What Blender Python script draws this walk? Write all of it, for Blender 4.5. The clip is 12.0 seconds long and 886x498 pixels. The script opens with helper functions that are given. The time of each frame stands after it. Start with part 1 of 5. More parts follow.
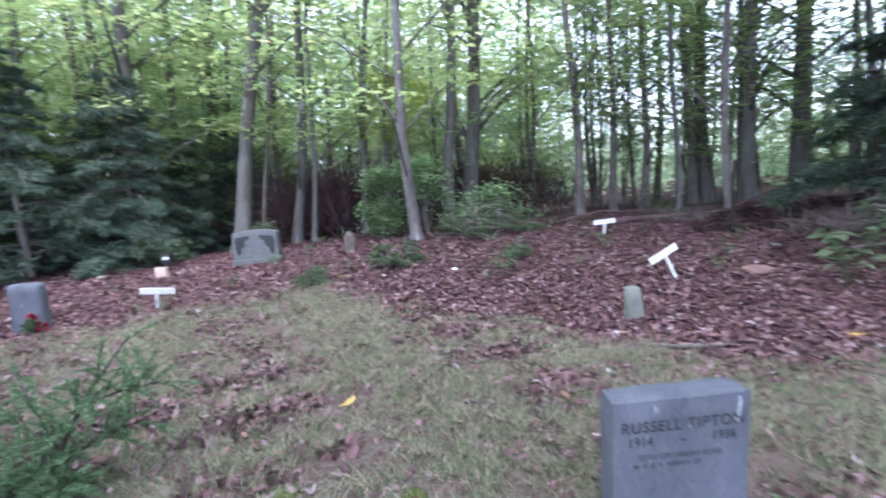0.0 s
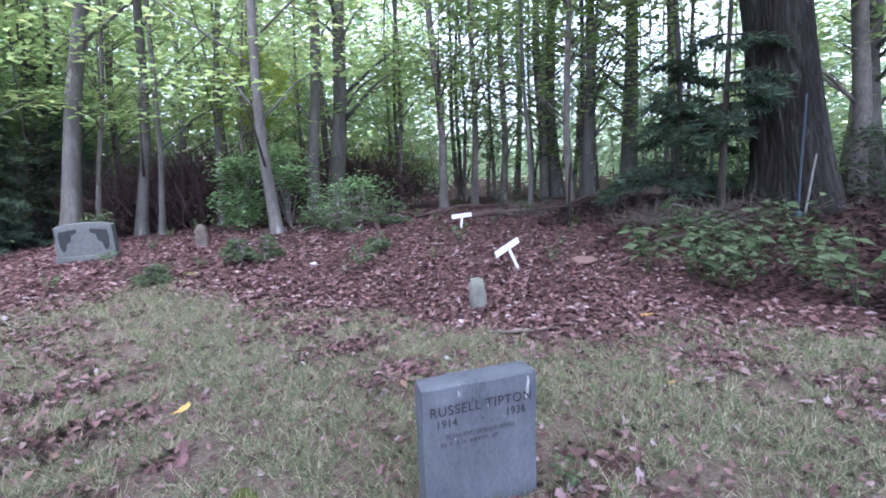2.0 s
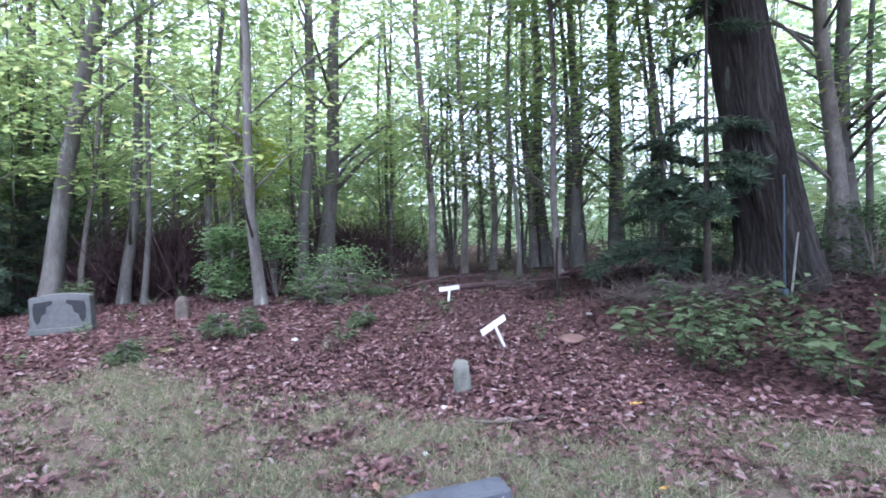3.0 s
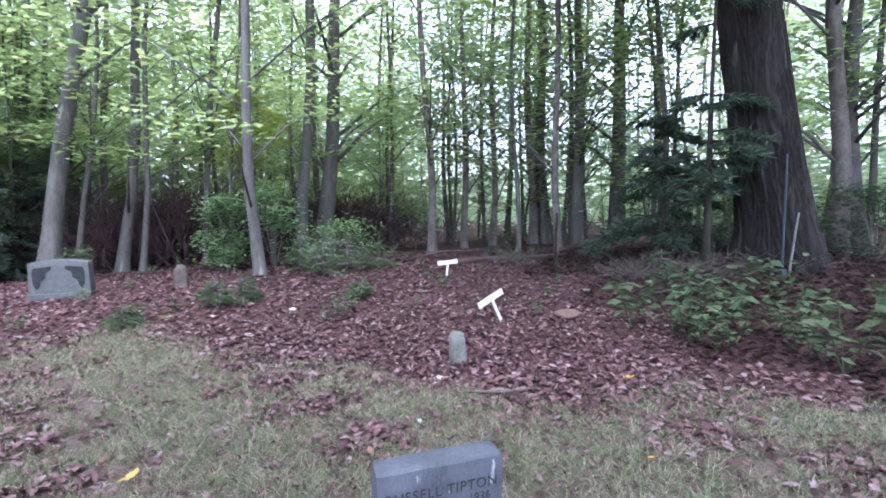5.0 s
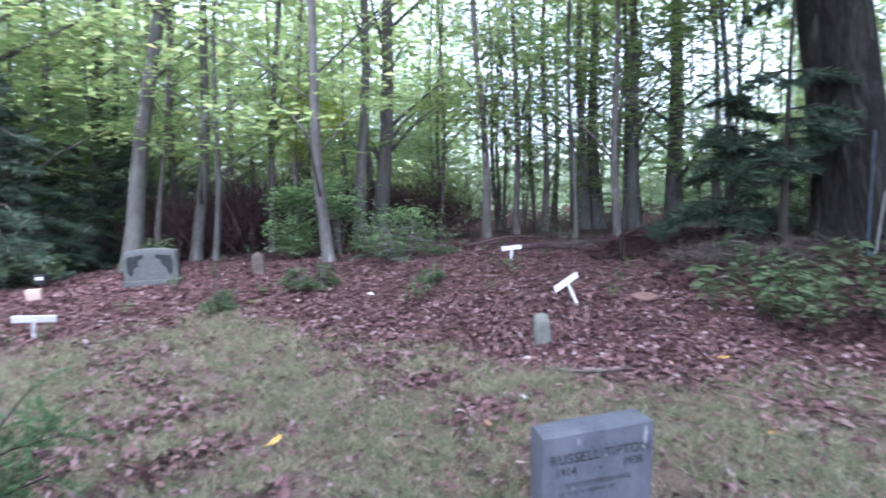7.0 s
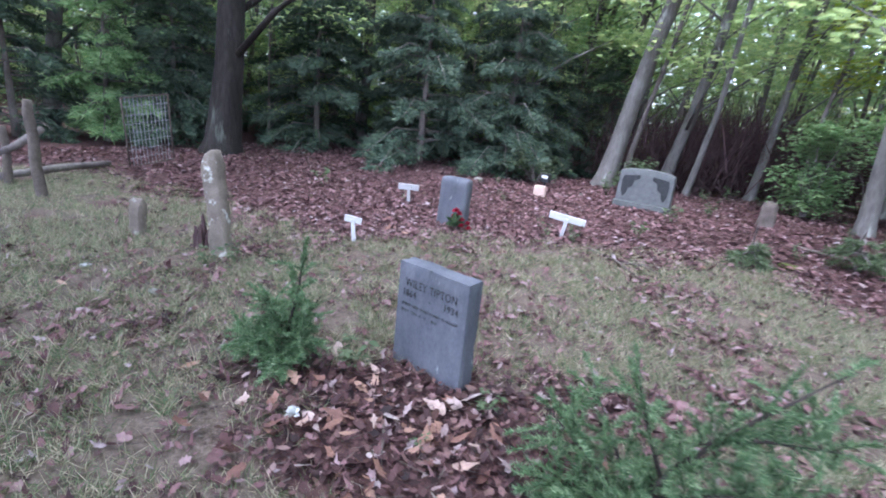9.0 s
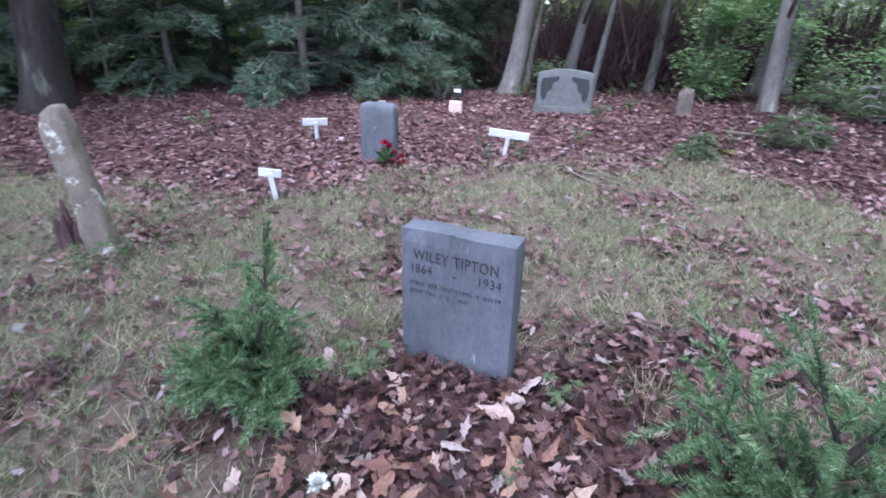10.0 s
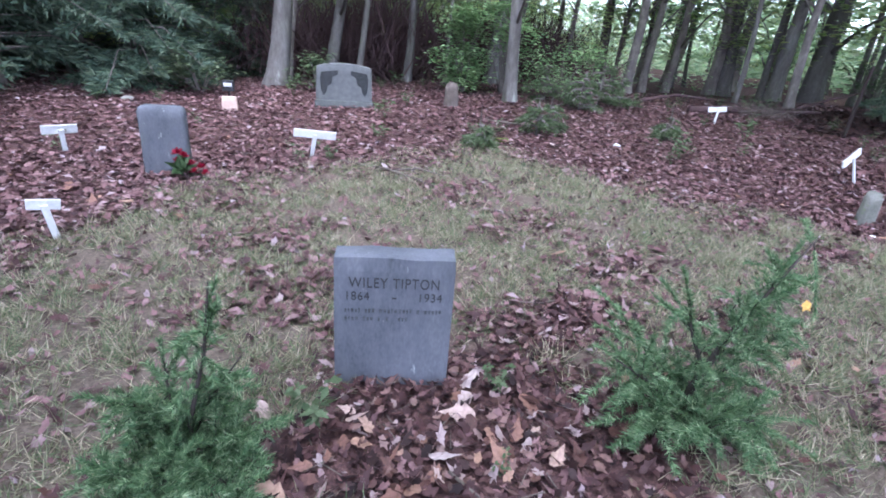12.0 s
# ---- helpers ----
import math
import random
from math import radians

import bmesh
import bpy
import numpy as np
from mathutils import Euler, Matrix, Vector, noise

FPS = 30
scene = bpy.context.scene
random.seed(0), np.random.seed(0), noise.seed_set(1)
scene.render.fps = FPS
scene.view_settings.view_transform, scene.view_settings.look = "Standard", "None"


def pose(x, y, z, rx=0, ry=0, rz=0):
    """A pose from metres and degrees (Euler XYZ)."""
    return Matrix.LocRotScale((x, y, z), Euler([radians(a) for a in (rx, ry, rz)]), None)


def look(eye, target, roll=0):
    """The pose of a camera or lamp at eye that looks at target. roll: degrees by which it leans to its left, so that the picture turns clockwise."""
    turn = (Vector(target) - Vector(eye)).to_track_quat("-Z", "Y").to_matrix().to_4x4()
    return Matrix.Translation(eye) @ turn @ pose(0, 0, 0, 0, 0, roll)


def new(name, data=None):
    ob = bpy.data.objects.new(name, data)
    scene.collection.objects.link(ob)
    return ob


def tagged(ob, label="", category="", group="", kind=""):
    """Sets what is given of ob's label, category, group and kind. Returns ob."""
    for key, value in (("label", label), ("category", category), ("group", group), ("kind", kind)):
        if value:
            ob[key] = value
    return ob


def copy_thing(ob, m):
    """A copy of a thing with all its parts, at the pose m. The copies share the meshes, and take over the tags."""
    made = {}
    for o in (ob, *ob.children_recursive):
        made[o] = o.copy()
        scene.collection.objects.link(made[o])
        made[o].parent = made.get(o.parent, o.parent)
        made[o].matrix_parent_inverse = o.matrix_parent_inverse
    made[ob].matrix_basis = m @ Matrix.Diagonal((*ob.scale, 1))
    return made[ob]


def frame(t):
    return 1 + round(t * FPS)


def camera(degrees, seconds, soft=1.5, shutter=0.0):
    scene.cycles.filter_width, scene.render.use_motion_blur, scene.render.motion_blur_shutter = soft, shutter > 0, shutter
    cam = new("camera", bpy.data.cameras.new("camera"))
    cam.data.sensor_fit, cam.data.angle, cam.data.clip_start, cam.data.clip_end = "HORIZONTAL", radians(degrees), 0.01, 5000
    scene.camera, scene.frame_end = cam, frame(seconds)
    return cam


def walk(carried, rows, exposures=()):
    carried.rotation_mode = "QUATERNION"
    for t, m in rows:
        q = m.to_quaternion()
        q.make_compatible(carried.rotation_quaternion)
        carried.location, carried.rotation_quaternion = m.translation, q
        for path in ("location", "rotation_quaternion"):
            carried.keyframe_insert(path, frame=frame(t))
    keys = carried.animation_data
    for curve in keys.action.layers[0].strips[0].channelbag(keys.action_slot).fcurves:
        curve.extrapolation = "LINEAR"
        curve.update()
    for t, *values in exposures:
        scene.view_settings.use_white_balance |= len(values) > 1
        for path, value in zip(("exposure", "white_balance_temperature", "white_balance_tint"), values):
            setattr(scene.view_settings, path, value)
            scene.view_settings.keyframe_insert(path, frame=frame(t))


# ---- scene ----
cam = camera(84.0, 12.0, soft=1.8, shutter=0.25)

PATH = [
    (0.0, pose(0.6687, -0.6451, 1.5088, 82.136, 4.452, 0.668)),
    (0.5, pose(0.7060, -0.8738, 1.5533, 79.305, 4.171, -12.574)),
    (1.0, pose(0.7825, -0.8785, 1.5626, 79.243, 4.526, -13.232)),
    (1.5, pose(0.9182, -0.8445, 1.5499, 79.775, 4.517, -14.278)),
    (2.0, pose(0.9084, -0.8096, 1.5848, 80.004, 2.719, -13.582)),
    (2.5, pose(0.9466, -0.6877, 1.7365, 84.297, 1.592, -13.872)),
    (3.0, pose(1.0383, -0.7285, 1.7564, 87.276, 2.120, -14.383)),
    (5.0, pose(1.0570, -0.7261, 1.7087, 84.511, 0.986, -14.312)),
    (5.5, pose(1.0008, -0.7008, 1.7246, 83.669, -0.068, -14.635)),
    (6.0, pose(1.1003, -0.7535, 1.7018, 83.084, 2.572, -15.401)),
    (6.5, pose(1.0652, -0.7853, 1.7074, 83.055, 3.449, -16.074)),
    (7.0, pose(0.4859, -0.7473, 1.6900, 83.273, 2.083, -10.265)),
    (7.5, pose(0.2246, -0.6279, 1.5602, 84.147, 0.058, 8.987)),
    (7.7, pose(0.0696, -0.7068, 1.5205, 84.522, -1.053, 14.965)),
    (9.3, pose(-1.7892, 0.1544, 1.4754, 69.492, -5.565, 34.777)),
    (9.5, pose(-1.9717, 0.2343, 1.4408, 66.820, -4.697, 30.431)),
    (10.0, pose(-2.3120, 0.3823, 1.3697, 66.076, -1.437, 18.842)),
    (10.5, pose(-2.6895, 0.5210, 1.3497, 65.512, -2.600, 6.880)),
    (11.0, pose(-2.9794, 0.3893, 1.4237, 66.067, -1.839, -3.420)),
    (11.5, pose(-3.0078, 0.3343, 1.4704, 66.758, -4.105, -7.950)),
    (12.0, pose(-2.9968, 0.3097, 1.4891, 65.857, -4.406, -9.740)),
]
EXPOSURES = [(0.0, 2.95, 5290, 23)]

walk(cam, PATH, EXPOSURES)

# ---- light: overcast sky over a forest clearing ----
world = bpy.data.worlds.new("overcast_sky")
scene.world = world
world.use_nodes = True
wn = world.node_tree
sky = wn.nodes.new("ShaderNodeTexSky")
sky.sky_type = "NISHITA"
sky.sun_disc = False
sky.sun_elevation, sky.sun_rotation = radians(72), radians(205)
sky.air_density, sky.dust_density, sky.ozone_density = 1.0, 2.0, 1.0
background = wn.nodes["Background"]
veil = wn.nodes.new("ShaderNodeHueSaturation")
veil.inputs["Saturation"].default_value = 0.4
wn.links.new(sky.outputs["Color"], veil.inputs["Color"])
wn.links.new(veil.outputs["Color"], background.inputs["Color"])
background.inputs["Strength"].default_value = 0.15
sun = new("sun", bpy.data.lights.new("sun", "SUN"))
sun.data.energy, sun.data.angle, sun.data.color = 0.6, radians(30), (1.0, 0.96, 0.9)
sun.matrix_world = look((-5, -11, 36), (0, 0, 0))


# ---- materials ----
def node(nt, kind, **values):
    n = nt.nodes.new(kind)
    for key, value in values.items():
        n.inputs[key].default_value = value
    return n


def ramp(nt, source, stops):
    r = nt.nodes.new("ShaderNodeValToRGB")
    while len(r.color_ramp.elements) < len(stops):
        r.color_ramp.elements.new(0.5)
    for e, (p, c) in zip(r.color_ramp.elements, stops):
        e.position, e.color = p, (*c, 1)
    nt.links.new(source, r.inputs["Fac"])
    return r


def surface(name, stops, scale=6.0, fine=70.0, rough=0.85, bump=0.4, depth=0.01, stretch=(1, 1, 1), spots=None, spec=0.3):
    """A rough natural surface: colours by a coarse noise, grain and relief by a fine one, lichen or stain spots on top."""
    m = bpy.data.materials.new(name)
    m.use_nodes = True
    nt = m.node_tree
    bsdf = nt.nodes["Principled BSDF"]
    tc = nt.nodes.new("ShaderNodeTexCoord")
    mp = nt.nodes.new("ShaderNodeMapping")
    mp.inputs["Scale"].default_value = stretch
    nt.links.new(tc.outputs["Object"], mp.inputs["Vector"])
    a = node(nt, "ShaderNodeTexNoise", Scale=scale, Detail=5.0, Roughness=0.65)
    b = node(nt, "ShaderNodeTexNoise", Scale=fine, Detail=3.0, Roughness=0.7)
    for t in (a, b):
        nt.links.new(mp.outputs["Vector"], t.inputs["Vector"])
    mix = node(nt, "ShaderNodeMix", Factor=0.35)
    nt.links.new(a.outputs["Fac"], mix.inputs["A"])
    nt.links.new(b.outputs["Fac"], mix.inputs["B"])
    colour = ramp(nt, mix.outputs["Result"], stops).outputs["Color"]
    if spots:
        c = node(nt, "ShaderNodeTexNoise", Scale=spots[1], Detail=4.0, Roughness=0.6)
        nt.links.new(mp.outputs["Vector"], c.inputs["Vector"])
        edge = ramp(nt, c.outputs["Fac"], [(spots[2], (0, 0, 0)), (spots[2] + 0.07, (1, 1, 1))])
        over = nt.nodes.new("ShaderNodeMixRGB")
        over.inputs["Color2"].default_value = (*spots[0], 1)
        nt.links.new(edge.outputs["Color"], over.inputs["Fac"])
        nt.links.new(colour, over.inputs["Color1"])
        colour = over.outputs["Color"]
    nt.links.new(colour, bsdf.inputs["Base Color"])
    bsdf.inputs["Roughness"].default_value = rough
    bsdf.inputs["Specular IOR Level"].default_value = spec
    bp = node(nt, "ShaderNodeBump", Strength=bump, Distance=depth)
    nt.links.new(mix.outputs["Result"], bp.inputs["Height"])
    nt.links.new(bp.outputs["Normal"], bsdf.inputs["Normal"])
    return m


def leafy(name, stops, through_light=0.4, rough=0.6, per_object=False):
    """Leaves: every leaf has its own tone, and lets some light through."""
    m = bpy.data.materials.new(name)
    m.use_nodes = True
    nt = m.node_tree
    bsdf = nt.nodes["Principled BSDF"]
    out = nt.nodes["Material Output"]
    if per_object:
        pick = nt.nodes.new("ShaderNodeObjectInfo").outputs["Random"]
    else:
        pick = nt.nodes.new("ShaderNodeNewGeometry").outputs["Random Per Island"]
    r = ramp(nt, pick, stops)
    tc = nt.nodes.new("ShaderNodeTexCoord")
    grain = node(nt, "ShaderNodeTexNoise", Scale=45.0, Detail=3.0)
    nt.links.new(tc.outputs["Object"], grain.inputs["Vector"])
    tone = ramp(nt, grain.outputs["Fac"], [(0.3, (0.72, 0.72, 0.72)), (0.7, (1.2, 1.2, 1.2))])
    mul = nt.nodes.new("ShaderNodeMixRGB")
    mul.blend_type = "MULTIPLY"
    mul.inputs["Fac"].default_value = 1.0
    nt.links.new(r.outputs["Color"], mul.inputs["Color1"])
    nt.links.new(tone.outputs["Color"], mul.inputs["Color2"])
    nt.links.new(mul.outputs["Color"], bsdf.inputs["Base Color"])
    bsdf.inputs["Roughness"].default_value = rough
    bsdf.inputs["Specular IOR Level"].default_value = 0.15
    if through_light > 0:
        tl = nt.nodes.new("ShaderNodeBsdfTranslucent")
        nt.links.new(mul.outputs["Color"], tl.inputs["Color"])
        mx = node(nt, "ShaderNodeMixShader", Fac=through_light)
        nt.links.new(bsdf.outputs["BSDF"], mx.inputs[1])
        nt.links.new(tl.outputs["BSDF"], mx.inputs[2])
        nt.links.new(mx.outputs["Shader"], out.inputs["Surface"])
    return m


def ground_material():
    """Forest soil under leaf litter and thin turf, mixed by the mesh's own litter map."""
    m = bpy.data.materials.new("ground")
    m.use_nodes = True
    nt = m.node_tree
    bsdf = nt.nodes["Principled BSDF"]
    tc = nt.nodes.new("ShaderNodeTexCoord")
    at = nt.nodes.new("ShaderNodeAttribute")
    at.attribute_name = "litter"
    n1 = node(nt, "ShaderNodeTexNoise", Scale=3.0, Detail=8.0, Roughness=0.75)
    n3 = node(nt, "ShaderNodeTexNoise", Scale=40.0, Detail=4.0, Roughness=0.8)
    for t in (n1, n3):
        nt.links.new(tc.outputs["Object"], t.inputs["Vector"])
    turf = ramp(nt, n3.outputs["Fac"], [(0.25, (0.045, 0.032, 0.028)), (0.42, (0.095, 0.075, 0.058)), (0.58, (0.16, 0.125, 0.1)), (0.8, (0.24, 0.185, 0.16))])
    duff = ramp(nt, n3.outputs["Fac"], [(0.3, (0.035, 0.02, 0.02)), (0.5, (0.085, 0.047, 0.045)), (0.65, (0.14, 0.08, 0.073)), (0.85, (0.2, 0.14, 0.125))])
    add = nt.nodes.new("ShaderNodeMath")
    add.operation = "ADD"
    wob = nt.nodes.new("ShaderNodeMath")
    wob.operation = "MULTIPLY_ADD"
    wob.inputs[1].default_value, wob.inputs[2].default_value = 1.1, -0.55
    nt.links.new(n1.outputs["Fac"], wob.inputs[0])
    nt.links.new(wob.outputs[0], add.inputs[0])
    nt.links.new(at.outputs["Fac"], add.inputs[1])
    edge = ramp(nt, add.outputs[0], [(0.38, (0, 0, 0)), (0.62, (1, 1, 1))])
    mx = nt.nodes.new("ShaderNodeMixRGB")
    nt.links.new(edge.outputs["Color"], mx.inputs["Fac"])
    nt.links.new(turf.outputs["Color"], mx.inputs["Color1"])
    nt.links.new(duff.outputs["Color"], mx.inputs["Color2"])
    nt.links.new(mx.outputs["Color"], bsdf.inputs["Base Color"])
    bsdf.inputs["Roughness"].default_value = 0.95
    bsdf.inputs["Specular IOR Level"].default_value = 0.15
    bp = node(nt, "ShaderNodeBump", Strength=0.8, Distance=0.03)
    nt.links.new(n3.outputs["Fac"], bp.inputs["Height"])
    nt.links.new(bp.outputs["Normal"], bsdf.inputs["Normal"])
    return m


M_GROUND = ground_material()
M_CONCRETE = surface("weathered_grey_stone", [(0.28, (0.036, 0.039, 0.046)), (0.42, (0.078, 0.083, 0.098)), (0.55, (0.103, 0.108, 0.126)), (0.72, (0.145, 0.15, 0.17))], 5, 90, 0.85, 0.4, 0.007, (1, 1, 0.4), spots=((0.34, 0.35, 0.35), 14, 0.66))
M_GRANITE = surface("grey_granite", [(0.3, (0.066, 0.07, 0.07)), (0.5, (0.1, 0.104, 0.104)), (0.7, (0.135, 0.139, 0.136))], 12, 180, 0.6, 0.15, 0.003)
M_GRANITE_DARK = surface("polished_dark_granite", [(0.3, (0.015, 0.017, 0.018)), (0.7, (0.04, 0.043, 0.046))], 20, 200, 0.25, 0.05, 0.002, spec=0.5)
M_ROUGH_BASE = surface("damp_granite", [(0.3, (0.0504, 0.056, 0.056)), (0.7, (0.112, 0.118, 0.112))], 9, 120, 0.7, 0.5, 0.01)
M_FIELDSTONE = surface("lichened_fieldstone", [(0.3, (0.0909, 0.0737, 0.0596)), (0.5, (0.164, 0.137, 0.112)), (0.7, (0.238, 0.205, 0.172))], 4, 55, 0.95, 0.8, 0.02, spots=((0.5, 0.5, 0.46), 7, 0.58))
M_LICHEN = surface("greenish_fieldstone", [(0.3, (0.0853, 0.0894, 0.0725)), (0.5, (0.153, 0.153, 0.132)), (0.7, (0.203, 0.199, 0.179))], 7, 60, 0.95, 0.7, 0.015, spots=((0.12, 0.16, 0.07), 9, 0.6))
M_LETTER = surface("incised_letters", [(0.3, (0.02, 0.02, 0.022)), (0.7, (0.045, 0.045, 0.05))], 30, 120, 0.9, 0.2, 0.002)
M_LETTER_FAINT = surface("worn_letters", [(0.35, (0.03, 0.032, 0.036)), (0.65, (0.085, 0.088, 0.098))], 40, 120, 0.9, 0.2, 0.002)
M_WHITE = surface("white_paint", [(0.3, (0.42, 0.42, 0.435)), (0.5, (0.56, 0.56, 0.57)), (0.7, (0.66, 0.66, 0.66))], 5, 60, 0.5, 0.15, 0.003, spots=((0.45, 0.43, 0.4), 11, 0.68))
M_BARK = surface("grey_bark", [(0.3, (0.0627, 0.0553, 0.0502)), (0.5, (0.125, 0.115, 0.107)), (0.7, (0.199, 0.191, 0.181))], 4, 24, 0.95, 0.9, 0.03, (1, 1, 0.3), spots=((0.3, 0.31, 0.28), 2.5, 0.62))
M_BARK_DARK = surface("dark_bark", [(0.3, (0.0709, 0.0606, 0.0565)), (0.5, (0.151, 0.131, 0.121)), (0.7, (0.261, 0.232, 0.213))], 4, 20, 0.95, 1.0, 0.04, (0.85, 0.85, 0.504))
# dark bark, taken darker still to hold the shade on the great trunk
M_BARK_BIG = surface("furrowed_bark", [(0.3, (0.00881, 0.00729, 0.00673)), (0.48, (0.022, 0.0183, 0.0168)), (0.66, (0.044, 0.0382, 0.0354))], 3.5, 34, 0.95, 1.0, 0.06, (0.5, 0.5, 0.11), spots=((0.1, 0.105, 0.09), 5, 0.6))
M_YEW_WOOD = surface("dark_yew_bark", [(0.3, (0.02, 0.016, 0.013)), (0.7, (0.06, 0.05, 0.042))], 12, 70, 0.95, 0.6, 0.008)
M_TWIG = surface("dead_wood", [(0.3, (0.05, 0.04, 0.035)), (0.7, (0.17, 0.14, 0.12))], 10, 60, 0.95, 0.6, 0.01)
# brown dead wood, darkened to hold the understorey's shade
M_BRUSH = surface("shade_brown_brushwood", [(0.3, (0.035, 0.022, 0.024)), (0.7, (0.11, 0.066, 0.066))], 6, 40, 0.95, 0.5, 0.01)
M_PALE_WOOD = surface("peeled_pale_wood", [(0.3, (0.131, 0.124, 0.11)), (0.7, (0.226, 0.218, 0.199))], 6, 50, 0.8, 0.4, 0.01)
M_RUST = surface("rusted_iron", [(0.3, (0.0099, 0.00726, 0.0066)), (0.7, (0.0297, 0.0198, 0.0165))], 20, 90, 0.8, 0.4, 0.004)
M_WIRE = surface("galvanised_wire", [(0.3, (0.2, 0.2, 0.21)), (0.7, (0.42, 0.42, 0.44))], 20, 90, 0.55, 0.2, 0.002)
M_BLUE = surface("faded_blue_paint", [(0.3, (0.0336, 0.047, 0.0638)), (0.7, (0.0571, 0.0773, 0.101))], 12, 60, 0.6, 0.2, 0.003)
M_PINK = surface("pinkish_brick", [(0.3, (0.4, 0.28, 0.23)), (0.7, (0.62, 0.47, 0.4))], 9, 60, 0.9, 0.4, 0.006)
M_BLACK = surface("black_plastic", [(0.3, (0.012, 0.012, 0.014)), (0.7, (0.03, 0.03, 0.034))], 12, 60, 0.5, 0.1, 0.002)
M_ROCK = surface("reddish_flat_rock", [(0.3, (0.096, 0.054, 0.045)), (0.7, (0.198, 0.126, 0.108))], 6, 50, 0.9, 0.6, 0.01)
M_MOSS = surface("yellow_green_moss", [(0.3, (0.033, 0.0429, 0.0066)), (0.7, (0.0894, 0.106, 0.0198))], 14, 90, 1.0, 0.8, 0.02)
M_LEAF = leafy("maple_leaves", [(0.0, (0.183, 0.261, 0.108)), (0.35, (0.294, 0.397, 0.156)), (0.7, (0.421, 0.521, 0.216)), (0.95, (0.5, 0.56, 0.24)), (1.0, (0.58, 0.53, 0.22))], 0.6)
M_LEAF_YELLOW = leafy("yellowing_leaves", [(0.0, (0.2, 0.3, 0.03)), (0.5, (0.34, 0.4, 0.04)), (1.0, (0.42, 0.4, 0.06))], 0.5)
M_LEAF_DARK = leafy("shade_leaves", [(0.0, (0.123, 0.223, 0.0925)), (0.5, (0.217, 0.339, 0.154)), (1.0, (0.369, 0.498, 0.246))], 0.4)
M_NEEDLE = leafy("hemlock_needles", [(0.0, (0.045, 0.075, 0.054)), (0.5, (0.085, 0.13, 0.09)), (1.0, (0.15, 0.19, 0.125))], 0.2)
M_FIR = leafy("dark_hemlock_needles", [(0.0, (0.03, 0.05, 0.035)), (0.5, (0.055, 0.085, 0.055)), (1.0, (0.1, 0.13, 0.08))], 0.2)
M_YEW = leafy("yew_needles", [(0.0, (0.045, 0.095, 0.045)), (0.45, (0.1, 0.175, 0.08)), (0.8, (0.19, 0.28, 0.14)), (1.0, (0.36, 0.44, 0.27))], 0.35)
# leaf greens made paler, so the colour holds the haze of distance
M_LEAF_HAZE = leafy("hazed_far_leaves", [(0.0, (0.271, 0.379, 0.228)), (0.5, (0.408, 0.539, 0.319)), (1.0, (0.611, 0.655, 0.433))], 0.55)
M_PLANT = leafy("herb_leaves", [(0.0, (0.0344, 0.0665, 0.0262)), (0.5, (0.0626, 0.112, 0.0458)), (1.0, (0.115, 0.161, 0.085))], 0.35)
M_PALE_PLANT = leafy("grey_green_leaves", [(0.0, (0.0638, 0.096, 0.0478)), (0.5, (0.102, 0.14, 0.0701)), (1.0, (0.153, 0.184, 0.109))], 0.35)
M_HERB = leafy("fresh_herb_leaves", [(0.0, (0.045, 0.075, 0.035)), (0.5, (0.09, 0.13, 0.065)), (1.0, (0.16, 0.2, 0.11))], 0.35)
M_GRASS = leafy("grass_blades", [(0.0, (0.085, 0.132, 0.063)), (0.32, (0.18, 0.222, 0.116)), (0.55, (0.275, 0.28, 0.175)), (0.78, (0.39, 0.335, 0.24)), (1.0, (0.53, 0.46, 0.35))], 0.3)
M_LITTER = leafy("fallen_leaves", [(0.0, (0.04, 0.0215, 0.0225)), (0.3, (0.084, 0.044, 0.045)), (0.6, (0.145, 0.077, 0.078)), (0.85, (0.21, 0.125, 0.125)), (0.96, (0.27, 0.19, 0.195)), (1.0, (0.3, 0.245, 0.26))], 0.1)
# the fallen leaves again, darkened to carry the great tree's shade
M_LITTER_SHADE = leafy("shade_dark_fallen_leaves", [(0.0, (0.00968, 0.00479, 0.00488)), (0.3, (0.0193, 0.00923, 0.00945)), (0.6, (0.0335, 0.016, 0.0161)), (0.85, (0.0494, 0.0262, 0.0264)), (0.95, (0.0671, 0.0445, 0.0452)), (1.0, (0.088, 0.0705, 0.076))], 0.1, 0.55)
M_BED = leafy("layered_fallen_leaves", [(0.0, (0.015, 0.008, 0.008)), (0.4, (0.05, 0.025, 0.025)), (0.7, (0.1, 0.052, 0.05)), (0.9, (0.19, 0.115, 0.1)), (1.0, (0.32, 0.25, 0.25))], 0.1, 0.5)
M_FRESH = leafy("large_fallen_leaves", [(0.0, (0.05, 0.024, 0.02)), (0.3, (0.11, 0.055, 0.045)), (0.6, (0.22, 0.12, 0.09)), (0.85, (0.32, 0.2, 0.145)), (1.0, (0.42, 0.34, 0.33))], 0.1, 0.5, True)
M_ORANGE = leafy("orange_leaf", [(0.0, (0.5, 0.24, 0.07)), (1.0, (0.52, 0.34, 0.09))], 0.15, 0.5, True)
M_CREAM = leafy("cream_leaf", [(0.0, (0.154, 0.126, 0.101)), (1.0, (0.187, 0.159, 0.137))], 0.15, 0.5, True)
M_PETAL = leafy("white_petals", [(0.0, (0.75, 0.76, 0.72)), (1.0, (0.85, 0.85, 0.84))], 0.2, 0.6)
M_RED = leafy("red_cloth_petals", [(0.0, (0.178, 0.00535, 0.0199)), (1.0, (0.298, 0.0134, 0.0398))], 0.1, 0.6)


# ---- building blocks ----
rng = np.random.default_rng(7)


